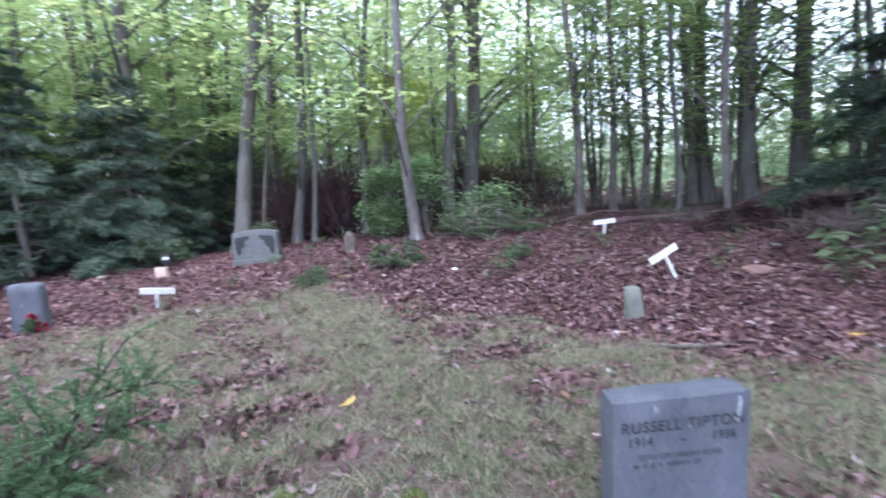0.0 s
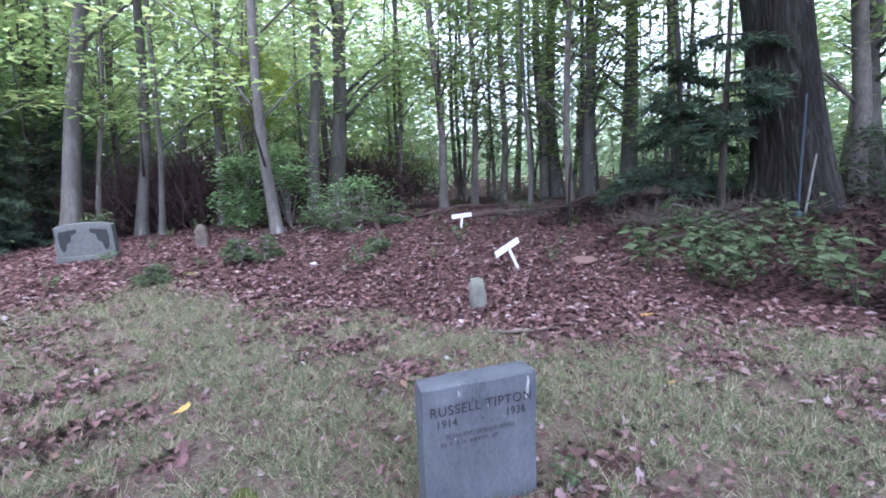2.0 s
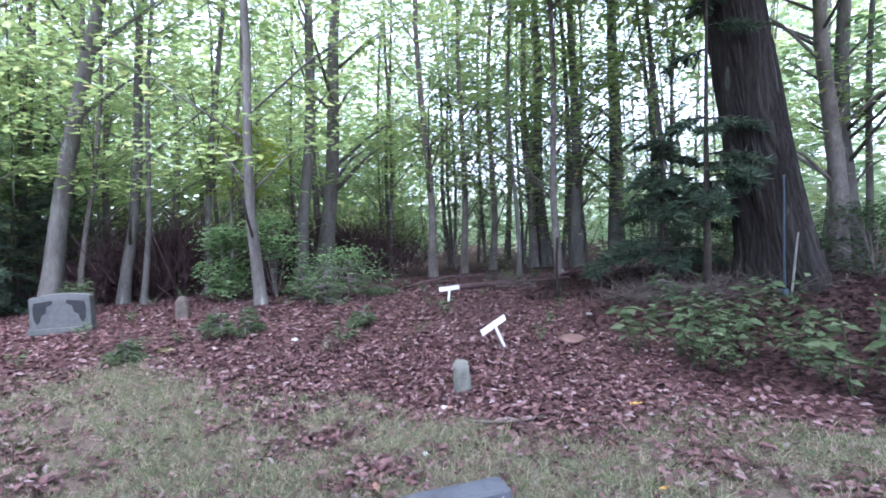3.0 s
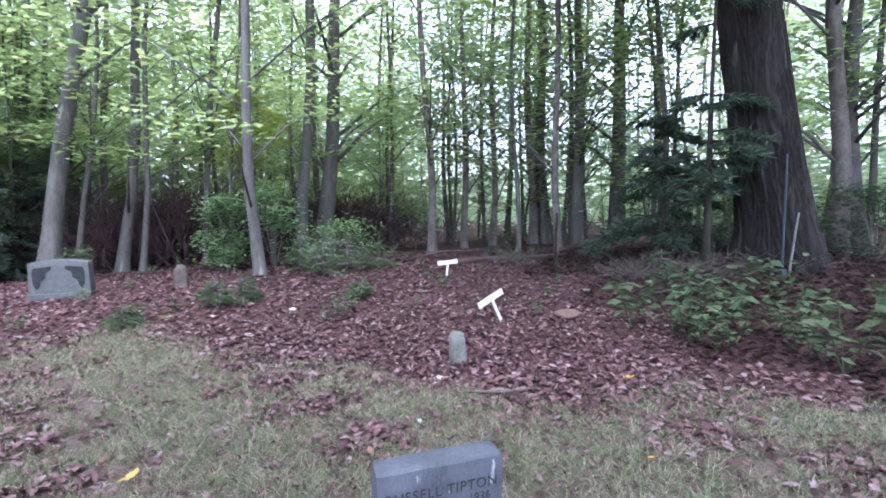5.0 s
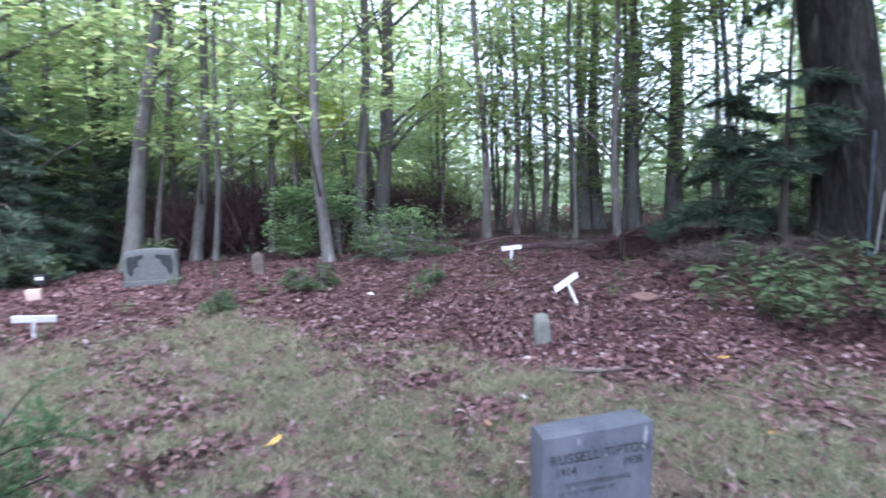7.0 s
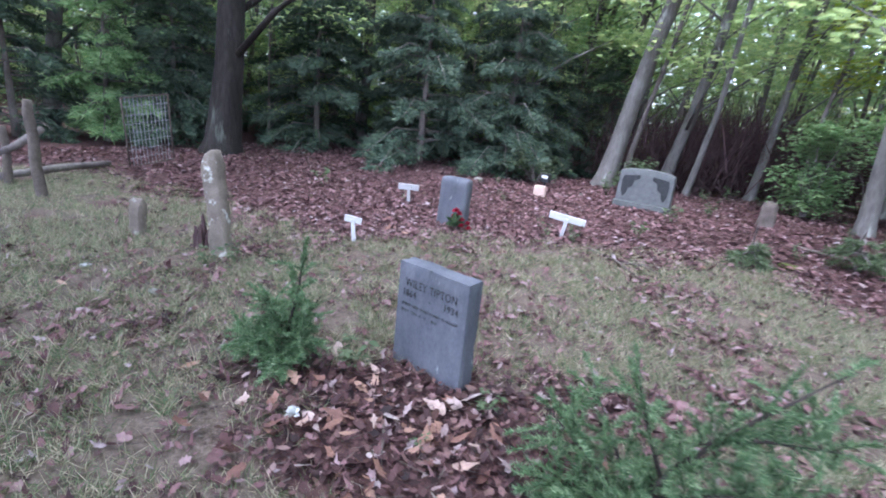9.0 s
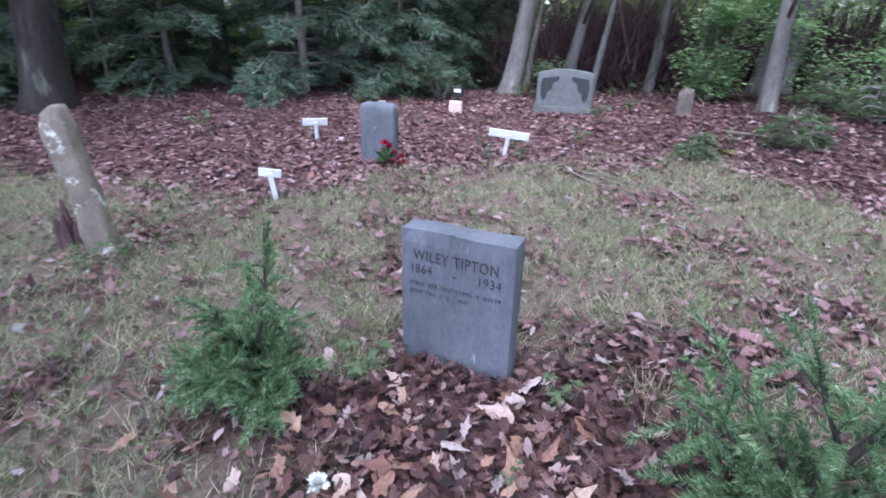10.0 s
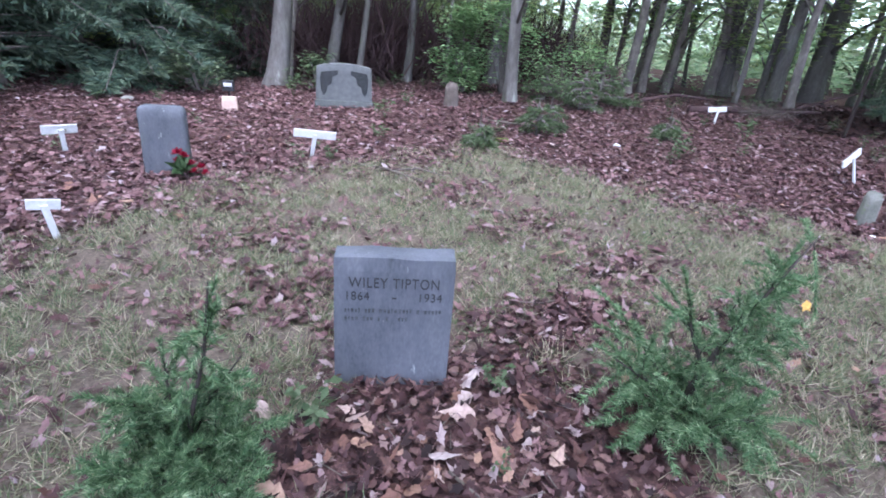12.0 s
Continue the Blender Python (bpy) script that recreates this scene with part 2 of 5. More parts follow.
def wave(x, y):
    """Smooth pseudo-noise between about -1 and 1."""
    return 0.4 * np.sin(1.3 * x + 0.7 * y + 1.1) + 0.3 * np.sin(2.9 * y - 1.7 * x + 2.3) + 0.2 * np.sin(5.3 * x + 4.1 * y) + 0.15 * np.sin(9.7 * x - 8.3 * y + 0.6)


def height(x, y):
    """The lie of the land: a gentle rise to the wood, a mound at the great tree, a hollow before it, a fall beyond the crest."""
    x, y = np.asarray(x, float), np.asarray(y, float)
    s = np.clip((y - 3.0) / 7.0, 0, 1)
    rise = 0.34 * s * s * (3 - 2 * s) * np.clip((x + 8) / 7, 0.3, 1)
    mound = 0.5 * np.exp(-((x - 9.3) ** 2 / 9.0 + (y - 6.8) ** 2 / 9.0))
    hollow = -0.16 * np.exp(-((x - 2.3) ** 2 + (y - 4.5) ** 2) / 1.6)
    back = -0.04 * np.clip(y - 11, 0, 12)
    grave = -0.1 * np.exp(-((x - 1.5) ** 2 + (y - 1.25) ** 2) / 0.35)
    return rise + mound + hollow + back + grave + 0.012 * wave(2.1 * x, 2.1 * y) + 0.02 * wave(0.6 * x, 0.6 * y)


def litter(x, y):
    """1 where dead leaves cover the ground, 0 where turf grows."""
    x, y = np.asarray(x, float), np.asarray(y, float)
    edge = np.interp(x, [-9, -6, -5.1, -4.75, -4.5, -3.75, -2.6, -1.4, -0.5, 0.4, 1.5, 2.1, 2.6, 3.4, 4.4, 5.2, 7.0], [3.3, 3.4, 3.6, 3.95, 4.6, 5.1, 5.9, 6.0, 5.4, 4.8, 4.4, 3.85, 3.1, 2.65, 2.45, 2.0, 1.4])
    v = 0.5 + (y - edge) * 0.75 + 0.3 * wave(x * 1.4, y * 1.4)
    bed = 1.5 - 1.15 * np.hypot((x + 2.45) / 1.2, (y - 1.65) / 0.8) + 0.3 * wave(x * 3, y * 3)
    side = 1.15 - 1.2 * np.hypot((x + 1.9) / 0.9, (y - 2.5) / 0.55) + 0.35 * wave(x * 3, y * 3)
    v = np.maximum(v, np.maximum(bed, side))
    v = np.maximum(v, 0.5 * wave(x * 2.2 + 4, y * 2.2) + 0.24)
    v = np.maximum(v, np.clip((-y - 2.2) * 0.5, 0, 1))
    return np.clip(np.maximum(v, np.clip((-x - 9.5) * 0.5, 0, 1)), 0, 1)


def z_at(x, y):
    return float(height(x, y))


def mesh_object(name, verts, faces, material, parent=None, smooth=False, label=""):
    me = bpy.data.meshes.new(name)
    verts = np.asarray(verts, np.float32).reshape(-1, 3)
    if isinstance(faces, np.ndarray):
        n, k = faces.shape
        me.vertices.add(len(verts))
        me.vertices.foreach_set("co", verts.ravel())
        me.loops.add(n * k)
        me.loops.foreach_set("vertex_index", faces.astype(np.int32).ravel())
        me.polygons.add(n)
        me.polygons.foreach_set("loop_start", np.arange(0, n * k, k, dtype=np.int32))
        me.update(calc_edges=True)
    else:
        me.from_pydata(verts.tolist(), [], faces)
    me.materials.append(material)
    if smooth:
        me.polygons.foreach_set("use_smooth", np.ones(len(me.polygons), bool))
    ob = new(name, me)
    ob.parent = parent
    if label:
        tagged(ob, label)
    return ob


def part(name, bm, material, parent, label="", smooth=False):
    me = bpy.data.meshes.new(name)
    bm.to_mesh(me)
    bm.free()
    me.materials.append(material)
    if smooth:
        me.polygons.foreach_set("use_smooth", np.ones(len(me.polygons), bool))
    ob = new(name, me)
    ob.parent = parent
    if label:
        tagged(ob, label)
    return ob


def thing(name, m, label, category, group=""):
    ob = new(name)
    ob.empty_display_size = 0.1
    ob.matrix_basis = m
    return tagged(ob, label, category, group)


def tube(points, radii, sides=8, closed=True):
    """A tapered pipe through the points, as vertices and faces."""
    pts = np.asarray(points, float)
    vs, fs = [], []
    for i, p in enumerate(pts):
        d = pts[min(i + 1, len(pts) - 1)] - pts[max(i - 1, 0)]
        d = d / (np.linalg.norm(d) + 1e-9)
        a = np.cross(d, (0.3, 0.9, 0.1) if abs(d[2]) > 0.8 else (0, 0, 1))
        a /= np.linalg.norm(a) + 1e-9
        b = np.cross(d, a)
        for k in range(sides):
            t = 2 * math.pi * k / sides
            vs.append(p + radii[i] * (math.cos(t) * a + math.sin(t) * b))
        if i:
            o = (i - 1) * sides
            for k in range(sides):
                k2 = (k + 1) % sides
                fs.append((o + k, o + k2, o + sides + k2, o + sides + k))
    if closed:
        fs.append(tuple(range(sides))[::-1])
        fs.append(tuple(range((len(pts) - 1) * sides, len(pts) * sides)))
    return vs, fs


def join(*shapes):
    vs, fs = [], []
    for v, f in shapes:
        o = len(vs)
        vs += [tuple(p) for p in v]
        fs += [tuple(i + o for i in q) for q in f]
    return vs, fs


def leaf_geometry(centres, size, flat=0.6, width=0.55, fold=0.15, spread=0.35, seed=1, heading=None):
    """Small pointed leaves, two folded triangles each, at the given places."""
    r = np.random.default_rng(seed)
    c = np.asarray(centres, float)
    n = len(c)
    s = size * (1 - spread + 2 * spread * r.random(n))[:, None]
    yaw = r.random(n) * 2 * math.pi
    d = np.stack([np.cos(yaw), np.sin(yaw), (r.random(n) - 0.6) * 2 * (1 - flat)], 1) if heading is None else np.asarray(heading, float)
    d /= np.linalg.norm(d, axis=1)[:, None]
    up = np.stack([(r.random(n) - 0.5) * 2 * (1 - flat), (r.random(n) - 0.5) * 2 * (1 - flat), np.ones(n)], 1)
    w = np.cross(d, up)
    w /= np.linalg.norm(w, axis=1)[:, None] + 1e-9
    nn = np.cross(w, d)
    v = np.empty((n, 4, 3))
    v[:, 0] = c - d * s * 0.5
    v[:, 1] = c + w * s * width * 0.5 + nn * s * fold - d * s * 0.05
    v[:, 2] = c + d * s * 0.5
    v[:, 3] = c - w * s * width * 0.5 + nn * s * fold - d * s * 0.05
    o = np.arange(n)[:, None] * 4
    f = np.concatenate([o + np.array([[0, 1, 2]]), o + np.array([[0, 2, 3]])], 0)
    return v.reshape(-1, 3), f


def needle_geometry(base, direction, length, width, seed=2):
    """Thin flat needles or blades, one narrow triangle each, from base along direction."""
    r = np.random.default_rng(seed)
    b, d = np.asarray(base, float), np.asarray(direction, float)
    n = len(b)
    d = d / (np.linalg.norm(d, axis=1)[:, None] + 1e-9)
    side = np.cross(d, r.normal(size=(n, 3)))
    side /= np.linalg.norm(side, axis=1)[:, None] + 1e-9
    ln = np.broadcast_to(np.asarray(length, float), (n,))[:, None]
    wd = np.broadcast_to(np.asarray(width, float), (n,))[:, None]
    v = np.empty((n, 3, 3))
    v[:, 0] = b - side * wd / 2
    v[:, 1] = b + side * wd / 2
    v[:, 2] = b + d * ln
    return v.reshape(-1, 3), np.arange(3 * n).reshape(-1, 3)


# ---- the ground ----
def build_ground():
    t = np.linspace(-1, 1, 331)
    g = 16 * t + 884 * np.sign(t) * np.abs(t) ** 9
    gx, gy = np.meshgrid(g, g + 4)
    gz = height(gx, gy)
    n = len(t)
    v = np.stack([gx.ravel(), gy.ravel(), gz.ravel()], 1)
    i = np.arange(n * n).reshape(n, n)
    f = np.stack([i[:-1, :-1].ravel(), i[:-1, 1:].ravel(), i[1:, 1:].ravel(), i[1:, :-1].ravel()], 1)
    ob = mesh_object("ground", v, f, M_GROUND, smooth=True)
    a = ob.data.attributes.new("litter", "FLOAT", "POINT")
    a.data.foreach_set("value", litter(gx, gy).ravel().astype(np.float32))
    return tagged(ob, "uneven burial ground of thin turf and reddish leaf litter", "ground", kind="structure")


GROUND = build_ground()


# ---- trees ----
def stem(base, top, r0, tall, seed, bend=0.15):
    """Points and radii of a trunk that passes through base and top and goes on up to its full height."""
    r = np.random.default_rng(seed)
    b, t = np.array(base, float), np.array(top, float)
    d = (t - b) / max(t[2] - b[2], 0.1)
    zs = np.array([-0.25, 0.0, 0.25, 0.8, 1.8, 3.2, 5, 7, 9.5, 12, tall])
    pts = [b + d * z + np.array([math.sin(z * 0.7 + seed), math.cos(z * 0.6 + 2 * seed), 0]) * bend * min(z, 2) * 0.3 for z in zs]
    rad = [r0 * (1.5 if z < 0.1 else 1.2 if z < 0.4 else 1.05 if z < 1 else max(0.12, 1 - 0.055 * z)) for z in zs]
    return pts, rad


def crown_mesh(seed, low, high, radius, clumps, per, size, material):
    """A loose, layered crown of leaf sprays with gaps between them."""
    r = np.random.default_rng(seed)
    z = low + (high - low) * r.random(clumps) ** 0.85
    k = 0.45 + 0.55 * np.sin(np.pi * np.clip((z - low) / (high - low), 0.08, 0.92))
    a = r.random(clumps) * 2 * math.pi
    q = radius * k * np.sqrt(0.05 + 0.95 * r.random(clumps))
    c = np.stack([q * np.cos(a), q * np.sin(a), z], 1)
    rep = np.repeat(c, per, 0)
    loose = min(0.52, 0.26 * radius)
    off = r.normal(size=rep.shape) * np.array([loose, loose, 0.09])
    off[:, 2] -= 0.12 * np.hypot(off[:, 0], off[:, 1])
    v, f = leaf_geometry(rep + off, size, 0.72, 0.62, 0.12, 0.35, seed)
    me = bpy.data.meshes.new("crown")
    me.vertices.add(len(v))
    me.vertices.foreach_set("co", v.astype(np.float32).ravel())
    me.loops.add(f.size)
    me.loops.foreach_set("vertex_index", f.astype(np.int32).ravel())
    me.polygons.add(len(f))
    me.polygons.foreach_set("loop_start", np.arange(0, f.size, 3, dtype=np.int32))
    me.update(calc_edges=True)
    me.materials.append(material)
    return me, c


CROWNS = [crown_mesh(s, 2.6, 10.5, 3.4, 40, 44, 0.185, M_LEAF) for s in (11, 12, 13, 14)]
DENSE_CROWN = crown_mesh(15, 2.8, 11.0, 3.8, 58, 56, 0.17, M_LEAF)
LOW_CROWNS = [crown_mesh(s, 0.9, 5.2, 1.5, 44, 50, 0.13, m) for s, m in ((21, M_LEAF), (22, M_LEAF), (23, M_LEAF_DARK))]


def limbs(trunk_pts, trunk_rad, tips, seed):
    """Branches from the trunk out to some of the crown's sprays."""
    shapes = []
    tp = np.array(trunk_pts)
    for j, c in enumerate(tips):
        z0 = max(c[2] - 0.5 - 0.45 * math.hypot(c[0], c[1]), 0.3)
        z0 = min(z0, tp[-1][2] - 0.2)
        p0 = np.array([np.interp(z0, tp[:, 2], tp[:, q]) for q in range(3)])
        rr = float(np.interp(z0, tp[:, 2], trunk_rad))
        mid = p0 * 0.5 + c * 0.5 + np.array([0, 0, 0.18])
        shapes.append(tube([p0, mid, c], [max(0.3 * rr, 0.012), max(0.2 * rr, 0.009), 0.005], 5))
    return shapes


def broadleaf(name, base, top, dia, label, bark=None, tall=15.0, seed=0, crown=None, turn=0.0, group="trees of the wood", crown_scale=1.0, branches=14):
    tree = thing(name, pose(*base, 0, 0, turn), label, "tree", group)
    rot = Matrix.Rotation(radians(-turn), 3, "Z")
    lt = rot @ (Vector(top) - Vector(base))
    pts, rad = stem((0, 0, 0), lt, dia / 2, tall, seed)
    me, tips = CROWNS[seed % len(CROWNS)] if crown is None else crown
    lean = np.array([lt.x, lt.y]) / max(lt.z, 0.1)
    pick = [np.array([c[0] * crown_scale + 8 * lean[0], c[1] * crown_scale + 8 * lean[1], c[2]]) for c in tips[:branches]]
    mesh_object("trunk", *tube(pts, rad, 12 if dia > 0.2 else 8), bark or M_BARK, tree, True)
    for v, f in limbs(pts, rad, pick, seed):
        mesh_object("limb", v, f, bark or M_BARK, tree, True)
    leaves = new("crown", me)
    leaves.parent = tree
    leaves.location, leaves.scale = (8 * lean[0], 8 * lean[1], 0), (crown_scale, crown_scale, 1)
    return tree


# trees that stand at the edge of the clearing: base, a point higher up, diameter
EDGE_TREES = [
    ((-4.46, 11.10), (-3.55, 11.48, 5.48), 0.37, "leaning", M_BARK),
    ((-5.73, 14.91), (-5.12, 15.16, 6.59), 0.22, "dark slender", M_BARK_DARK),
    ((-4.32, 12.25), (-3.77, 12.46, 5.13), 0.12, "thin crooked", M_BARK_DARK),
    ((-3.43, 12.24), (-2.84, 12.43, 5.37), 0.25, "slender", M_BARK),
    ((-2.84, 11.72), (-2.43, 11.84, 5.23), 0.13, "thin", M_BARK),
    ((-5.24, 16.18), (-4.84, 16.32, 6.38), 0.22, "dark slender", M_BARK_DARK),
    ((-1.69, 12.54), (-1.14, 12.64, 6.09), 0.18, "slender", M_BARK),
    ((-0.08, 9.44), (-0.16, 9.43, 5.33), 0.21, "straight", M_BARK),
    ((0.59, 13.29), (1.04, 13.30, 6.51), 0.34, "tall", M_BARK),
    ((1.18, 14.30), (1.81, 14.28, 6.92), 0.50, "tall stout", M_BARK),
    ((4.20, 12.93), (4.06, 12.96, 6.67), 0.23, "dark slender", M_BARK_DARK),
    ((8.31, 15.09), (8.17, 15.16, 7.79), 0.32, "dark", M_BARK_DARK),
    ((8.78, 15.09), (8.59, 15.18, 7.84), 0.42, "tall", M_BARK),
    ((6.83, 10.36), (6.72, 10.41, 6.04), 0.18, "dark slender", M_BARK_DARK),
    ((8.94, 13.19), (8.93, 13.20, 7.19), 0.36, "tall", M_BARK),
    ((10.67, 13.65), (10.65, 13.66, 7.51), 0.55, "stout", M_BARK),
    ((10.43, 10.96), (10.17, 11.17, 6.61), 0.20, "slender", M_BARK),
    ((12.22, 7.68), (12.10, 7.83, 5.43), 0.38, "stout dark", M_BARK_DARK),
    ((13.37, 8.14), (13.26, 8.29, 5.41), 0.40, "stout", M_BARK),
    ((-7.04, 15.40), (-6.54, 15.64, 6.63), 0.34, "tall", M_BARK),
    ((-7.18, 16.45), (-6.56, 16.73, 7.00), 0.20, "slender", M_BARK_DARK),
    ((3.35, 15.13), (3.46, 15.11, 7.35), 0.15, "thin", M_BARK_DARK),
    ((5.65, 14.61), (5.72, 14.59, 6.70), 0.22, "slender", M_BARK_DARK),
    ((6.86, 15.26), (6.99, 15.21, 7.70), 0.23, "slender", M_BARK_DARK),
    ((6.13, 11.24), (6.07, 11.27, 5.73), 0.12, "thin", M_BARK),
    ((-7.44, 12.26), (-7.31, 12.34, 6.64), 0.45, "stout", M_BARK),
    ((-10.66, 12.43), (-10.37, 12.67, 6.94), 0.34, "tall", M_BARK),
    ((-10.27, 14.00), (-9.97, 14.21, 7.47), 0.24, "slender", M_BARK),
    ((-9.15, 13.56), (-8.87, 13.73, 7.23), 0.30, "tall", M_BARK),
    ((-12.61, 11.99), (-12.39, 12.21, 6.89), 0.32, "tall", M_BARK),
    ((-8.05, 15.36), (-7.80, 15.48, 7.80), 0.27, "slender", M_BARK_DARK),
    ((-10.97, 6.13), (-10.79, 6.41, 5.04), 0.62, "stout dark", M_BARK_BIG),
    ((-14.13, 4.25), (-13.90, 4.95, 5.01), 0.30, "tall", M_BARK),
    ((-15.68, 5.81), (-15.41, 6.46, 5.04), 0.33, "tall", M_BARK),
]
for i, ((x, y), top, dia, word, bark) in enumerate(EDGE_TREES):
    broadleaf("tree", (x, y, z_at(x, y)), top, dia, word + " forest tree with " + ("grey" if bark is M_BARK else "dark") + " bark and green leaves", bark, 15.0, i + 3, DENSE_CROWN if x < -5 else None)

# unseen trees added round the near side; their crowns meet over the clearing and dim it
SHADE_CROWN = crown_mesh(16, 6.5, 12.0, 7.5, 75, 55, 0.26, M_LEAF)
for x, y, k in ((-4.5, -5.5, 4), (3.5, -6.5, 7), (-10.5, -1.5, 9), (-8.2, -7.0, 5)):
    broadleaf("tree", (x, y, z_at(x, y)), (x + 0.5, y + 0.9, 7), 0.55, "unseen spreading grey-barked tree added to shade the clearing", M_BARK, 15.0, k, SHADE_CROWN, 40 * k, "old trees round the clearing", 1.0, 16)

# the wood behind: a few builds, set down again and again
wood_rng = random.Random(5)
STOCK = [broadleaf("tree", (x, y, z_at(x, y)), (x + 0.2, y, 8), d, "tall forest tree with grey bark deep in the wood", b, 15.0, s, None, 0, "trees deep in the wood", 1.15)
         for x, y, d, s, b in ((-2.5, 24.5, 0.28, 51, M_BARK), (12.5, 24.0, 0.34, 52, M_BARK_DARK), (20.5, 18.0, 0.4, 53, M_BARK), (-16.0, 22.0, 0.24, 54, M_BARK_DARK))]
spots = []
while len(spots) < 58:
    a = radians(wood_rng.uniform(-85, 88)) if wood_rng.random() < 0.8 else radians(wood_rng.uniform(88, 275))
    q = wood_rng.uniform(19, 46) if abs(math.degrees(a)) < 88 else wood_rng.uniform(15, 30)
    x, y = q * math.sin(a), 3 + q * math.cos(a)
    if all(math.hypot(x - u, y - v) > 2.0 for u, v in spots) and not (17 < math.degrees(a) < 50 and q > 23):
        spots.append((x, y))
        copy_thing(wood_rng.choice(STOCK), pose(x, y, z_at(x, y), wood_rng.uniform(-3, 3), wood_rng.uniform(-3, 3), wood_rng.uniform(0, 360)) @ Matrix.Scale(wood_rng.uniform(0.85, 1.15), 4))

for x, y in ((-12.5, 19.5), (-16.5, 14.5), (-18.0, 9.5), (-17.0, 18.5), (-19.5, 4.5), (-10.5, 23.5), (-14.0, 25.0), (-21.0, 13.0), (-22.0, 20.0), (19.5, 13.5), (20.5, 8.5), (17.5, 4.0)):
    broadleaf("tree", (x, y, z_at(x, y)), (x + 0.2, y + 0.1, 8), 0.34, "leafy forest tree with grey bark deep in the wood", M_BARK, 15.0, int(x * y) % 50, DENSE_CROWN, (x * 37 + y * 53) % 360, "trees deep in the wood", 1.0, 8)

# slender pole trees with small high crowns
SPARSE = [crown_mesh(s, 6.2, 11.0, 2.2, 20, 46, 0.16, M_LEAF) for s in (61, 62)]
POLES = [broadleaf("pole_tree", (x, y, z_at(x, y)), (x + dx, y, 7), d, "slender grey pole tree with a small high crown", b, 13.0, s, SPARSE[s % 2], 0, "slender pole trees", 1.0, 8)
         for x, y, dx, d, s, b in ((3.4, 16.4, 0.3, 0.15, 71, M_BARK), (6.1, 18.2, -0.2, 0.19, 72, M_BARK_DARK), (-1.2, 18.8, 0.25, 0.13, 73, M_BARK), (12.8, 14.2, -0.3, 0.17, 74, M_BARK))]
poles = []
while len(poles) < 34:
    a, q = radians(wood_rng.uniform(-60, 72)), wood_rng.uniform(14.5, 31)
    x, y = q * math.sin(a), 2 + q * math.cos(a)
    if all(math.hypot(x - u, y - v) > 0.9 for u, v in poles):
        poles.append((x, y))
        copy_thing(wood_rng.choice(POLES), pose(x, y, z_at(x, y), wood_rng.uniform(-4, 4), wood_rng.uniform(-4, 4), wood_rng.uniform(0, 360)) @ Matrix.Scale(wood_rng.uniform(0.75, 1.25), 4))


# saplings and understorey trees with low, bright leaves
def sapling(x, y, s, crown, label, material_bark=None, group="saplings of the wood's edge"):
    b = (x, y, z_at(x, y))
    return broadleaf("sapling", b, (x + 0.25, y + 0.1, b[2] + 4), 0.06 * s, label, material_bark or M_BARK_DARK, 5.4, int(abs(x * 13 + y * 7)) % 40, crown, 0, group, s, 22)


SAPLINGS = [sapling(-7.2, 15.6, 1.1, LOW_CROWNS[0], "leafy green sapling at the edge of the wood"), sapling(2.9, 15.5, 1.2, LOW_CROWNS[1], "leafy green sapling at the edge of the wood"),
            sapling(-1.5, 16.8, 1.3, LOW_CROWNS[2], "shaded dark green sapling in the wood")]
sap_rng = random.Random(9)
placed = []
while len(placed) < 62:
    a, q = radians(sap_rng.uniform(-80, 85)), sap_rng.uniform(15.5, 34)
    x, y = q * math.sin(a), 2 + q * math.cos(a)
    if all(math.hypot(x - u, y - v) > 1.3 for u, v in placed):
        placed.append((x, y))
        copy_thing(sap_rng.choice(SAPLINGS), pose(x, y, z_at(x, y), 0, 0, sap_rng.uniform(0, 360)) @ Matrix.Scale(sap_rng.uniform(0.8, 1.7), 4))
for x, y, k in ((-8.6, 12.0, 0.9), (-7.2, 12.4, 0.7), (-10.6, 11.2, 1.0), (-12.2, 8.2, 0.9), (-6.2, 13.6, 0.8), (-11.8, 13.6, 1.2), (-13.6, 5.4, 0.8)):
    copy_thing(SAPLINGS[int(10 * k) % 3], pose(x, y, z_at(x, y), 0, 0, 90 * k) @ Matrix.Scale(k, 4))
YELLOW = crown_mesh(31, 2.3, 3.9, 0.75, 16, 46, 0.12, M_LEAF_YELLOW)
sapling(-0.92, 11.65, 1.25, YELLOW, "small sapling with yellowing leaves in layers")


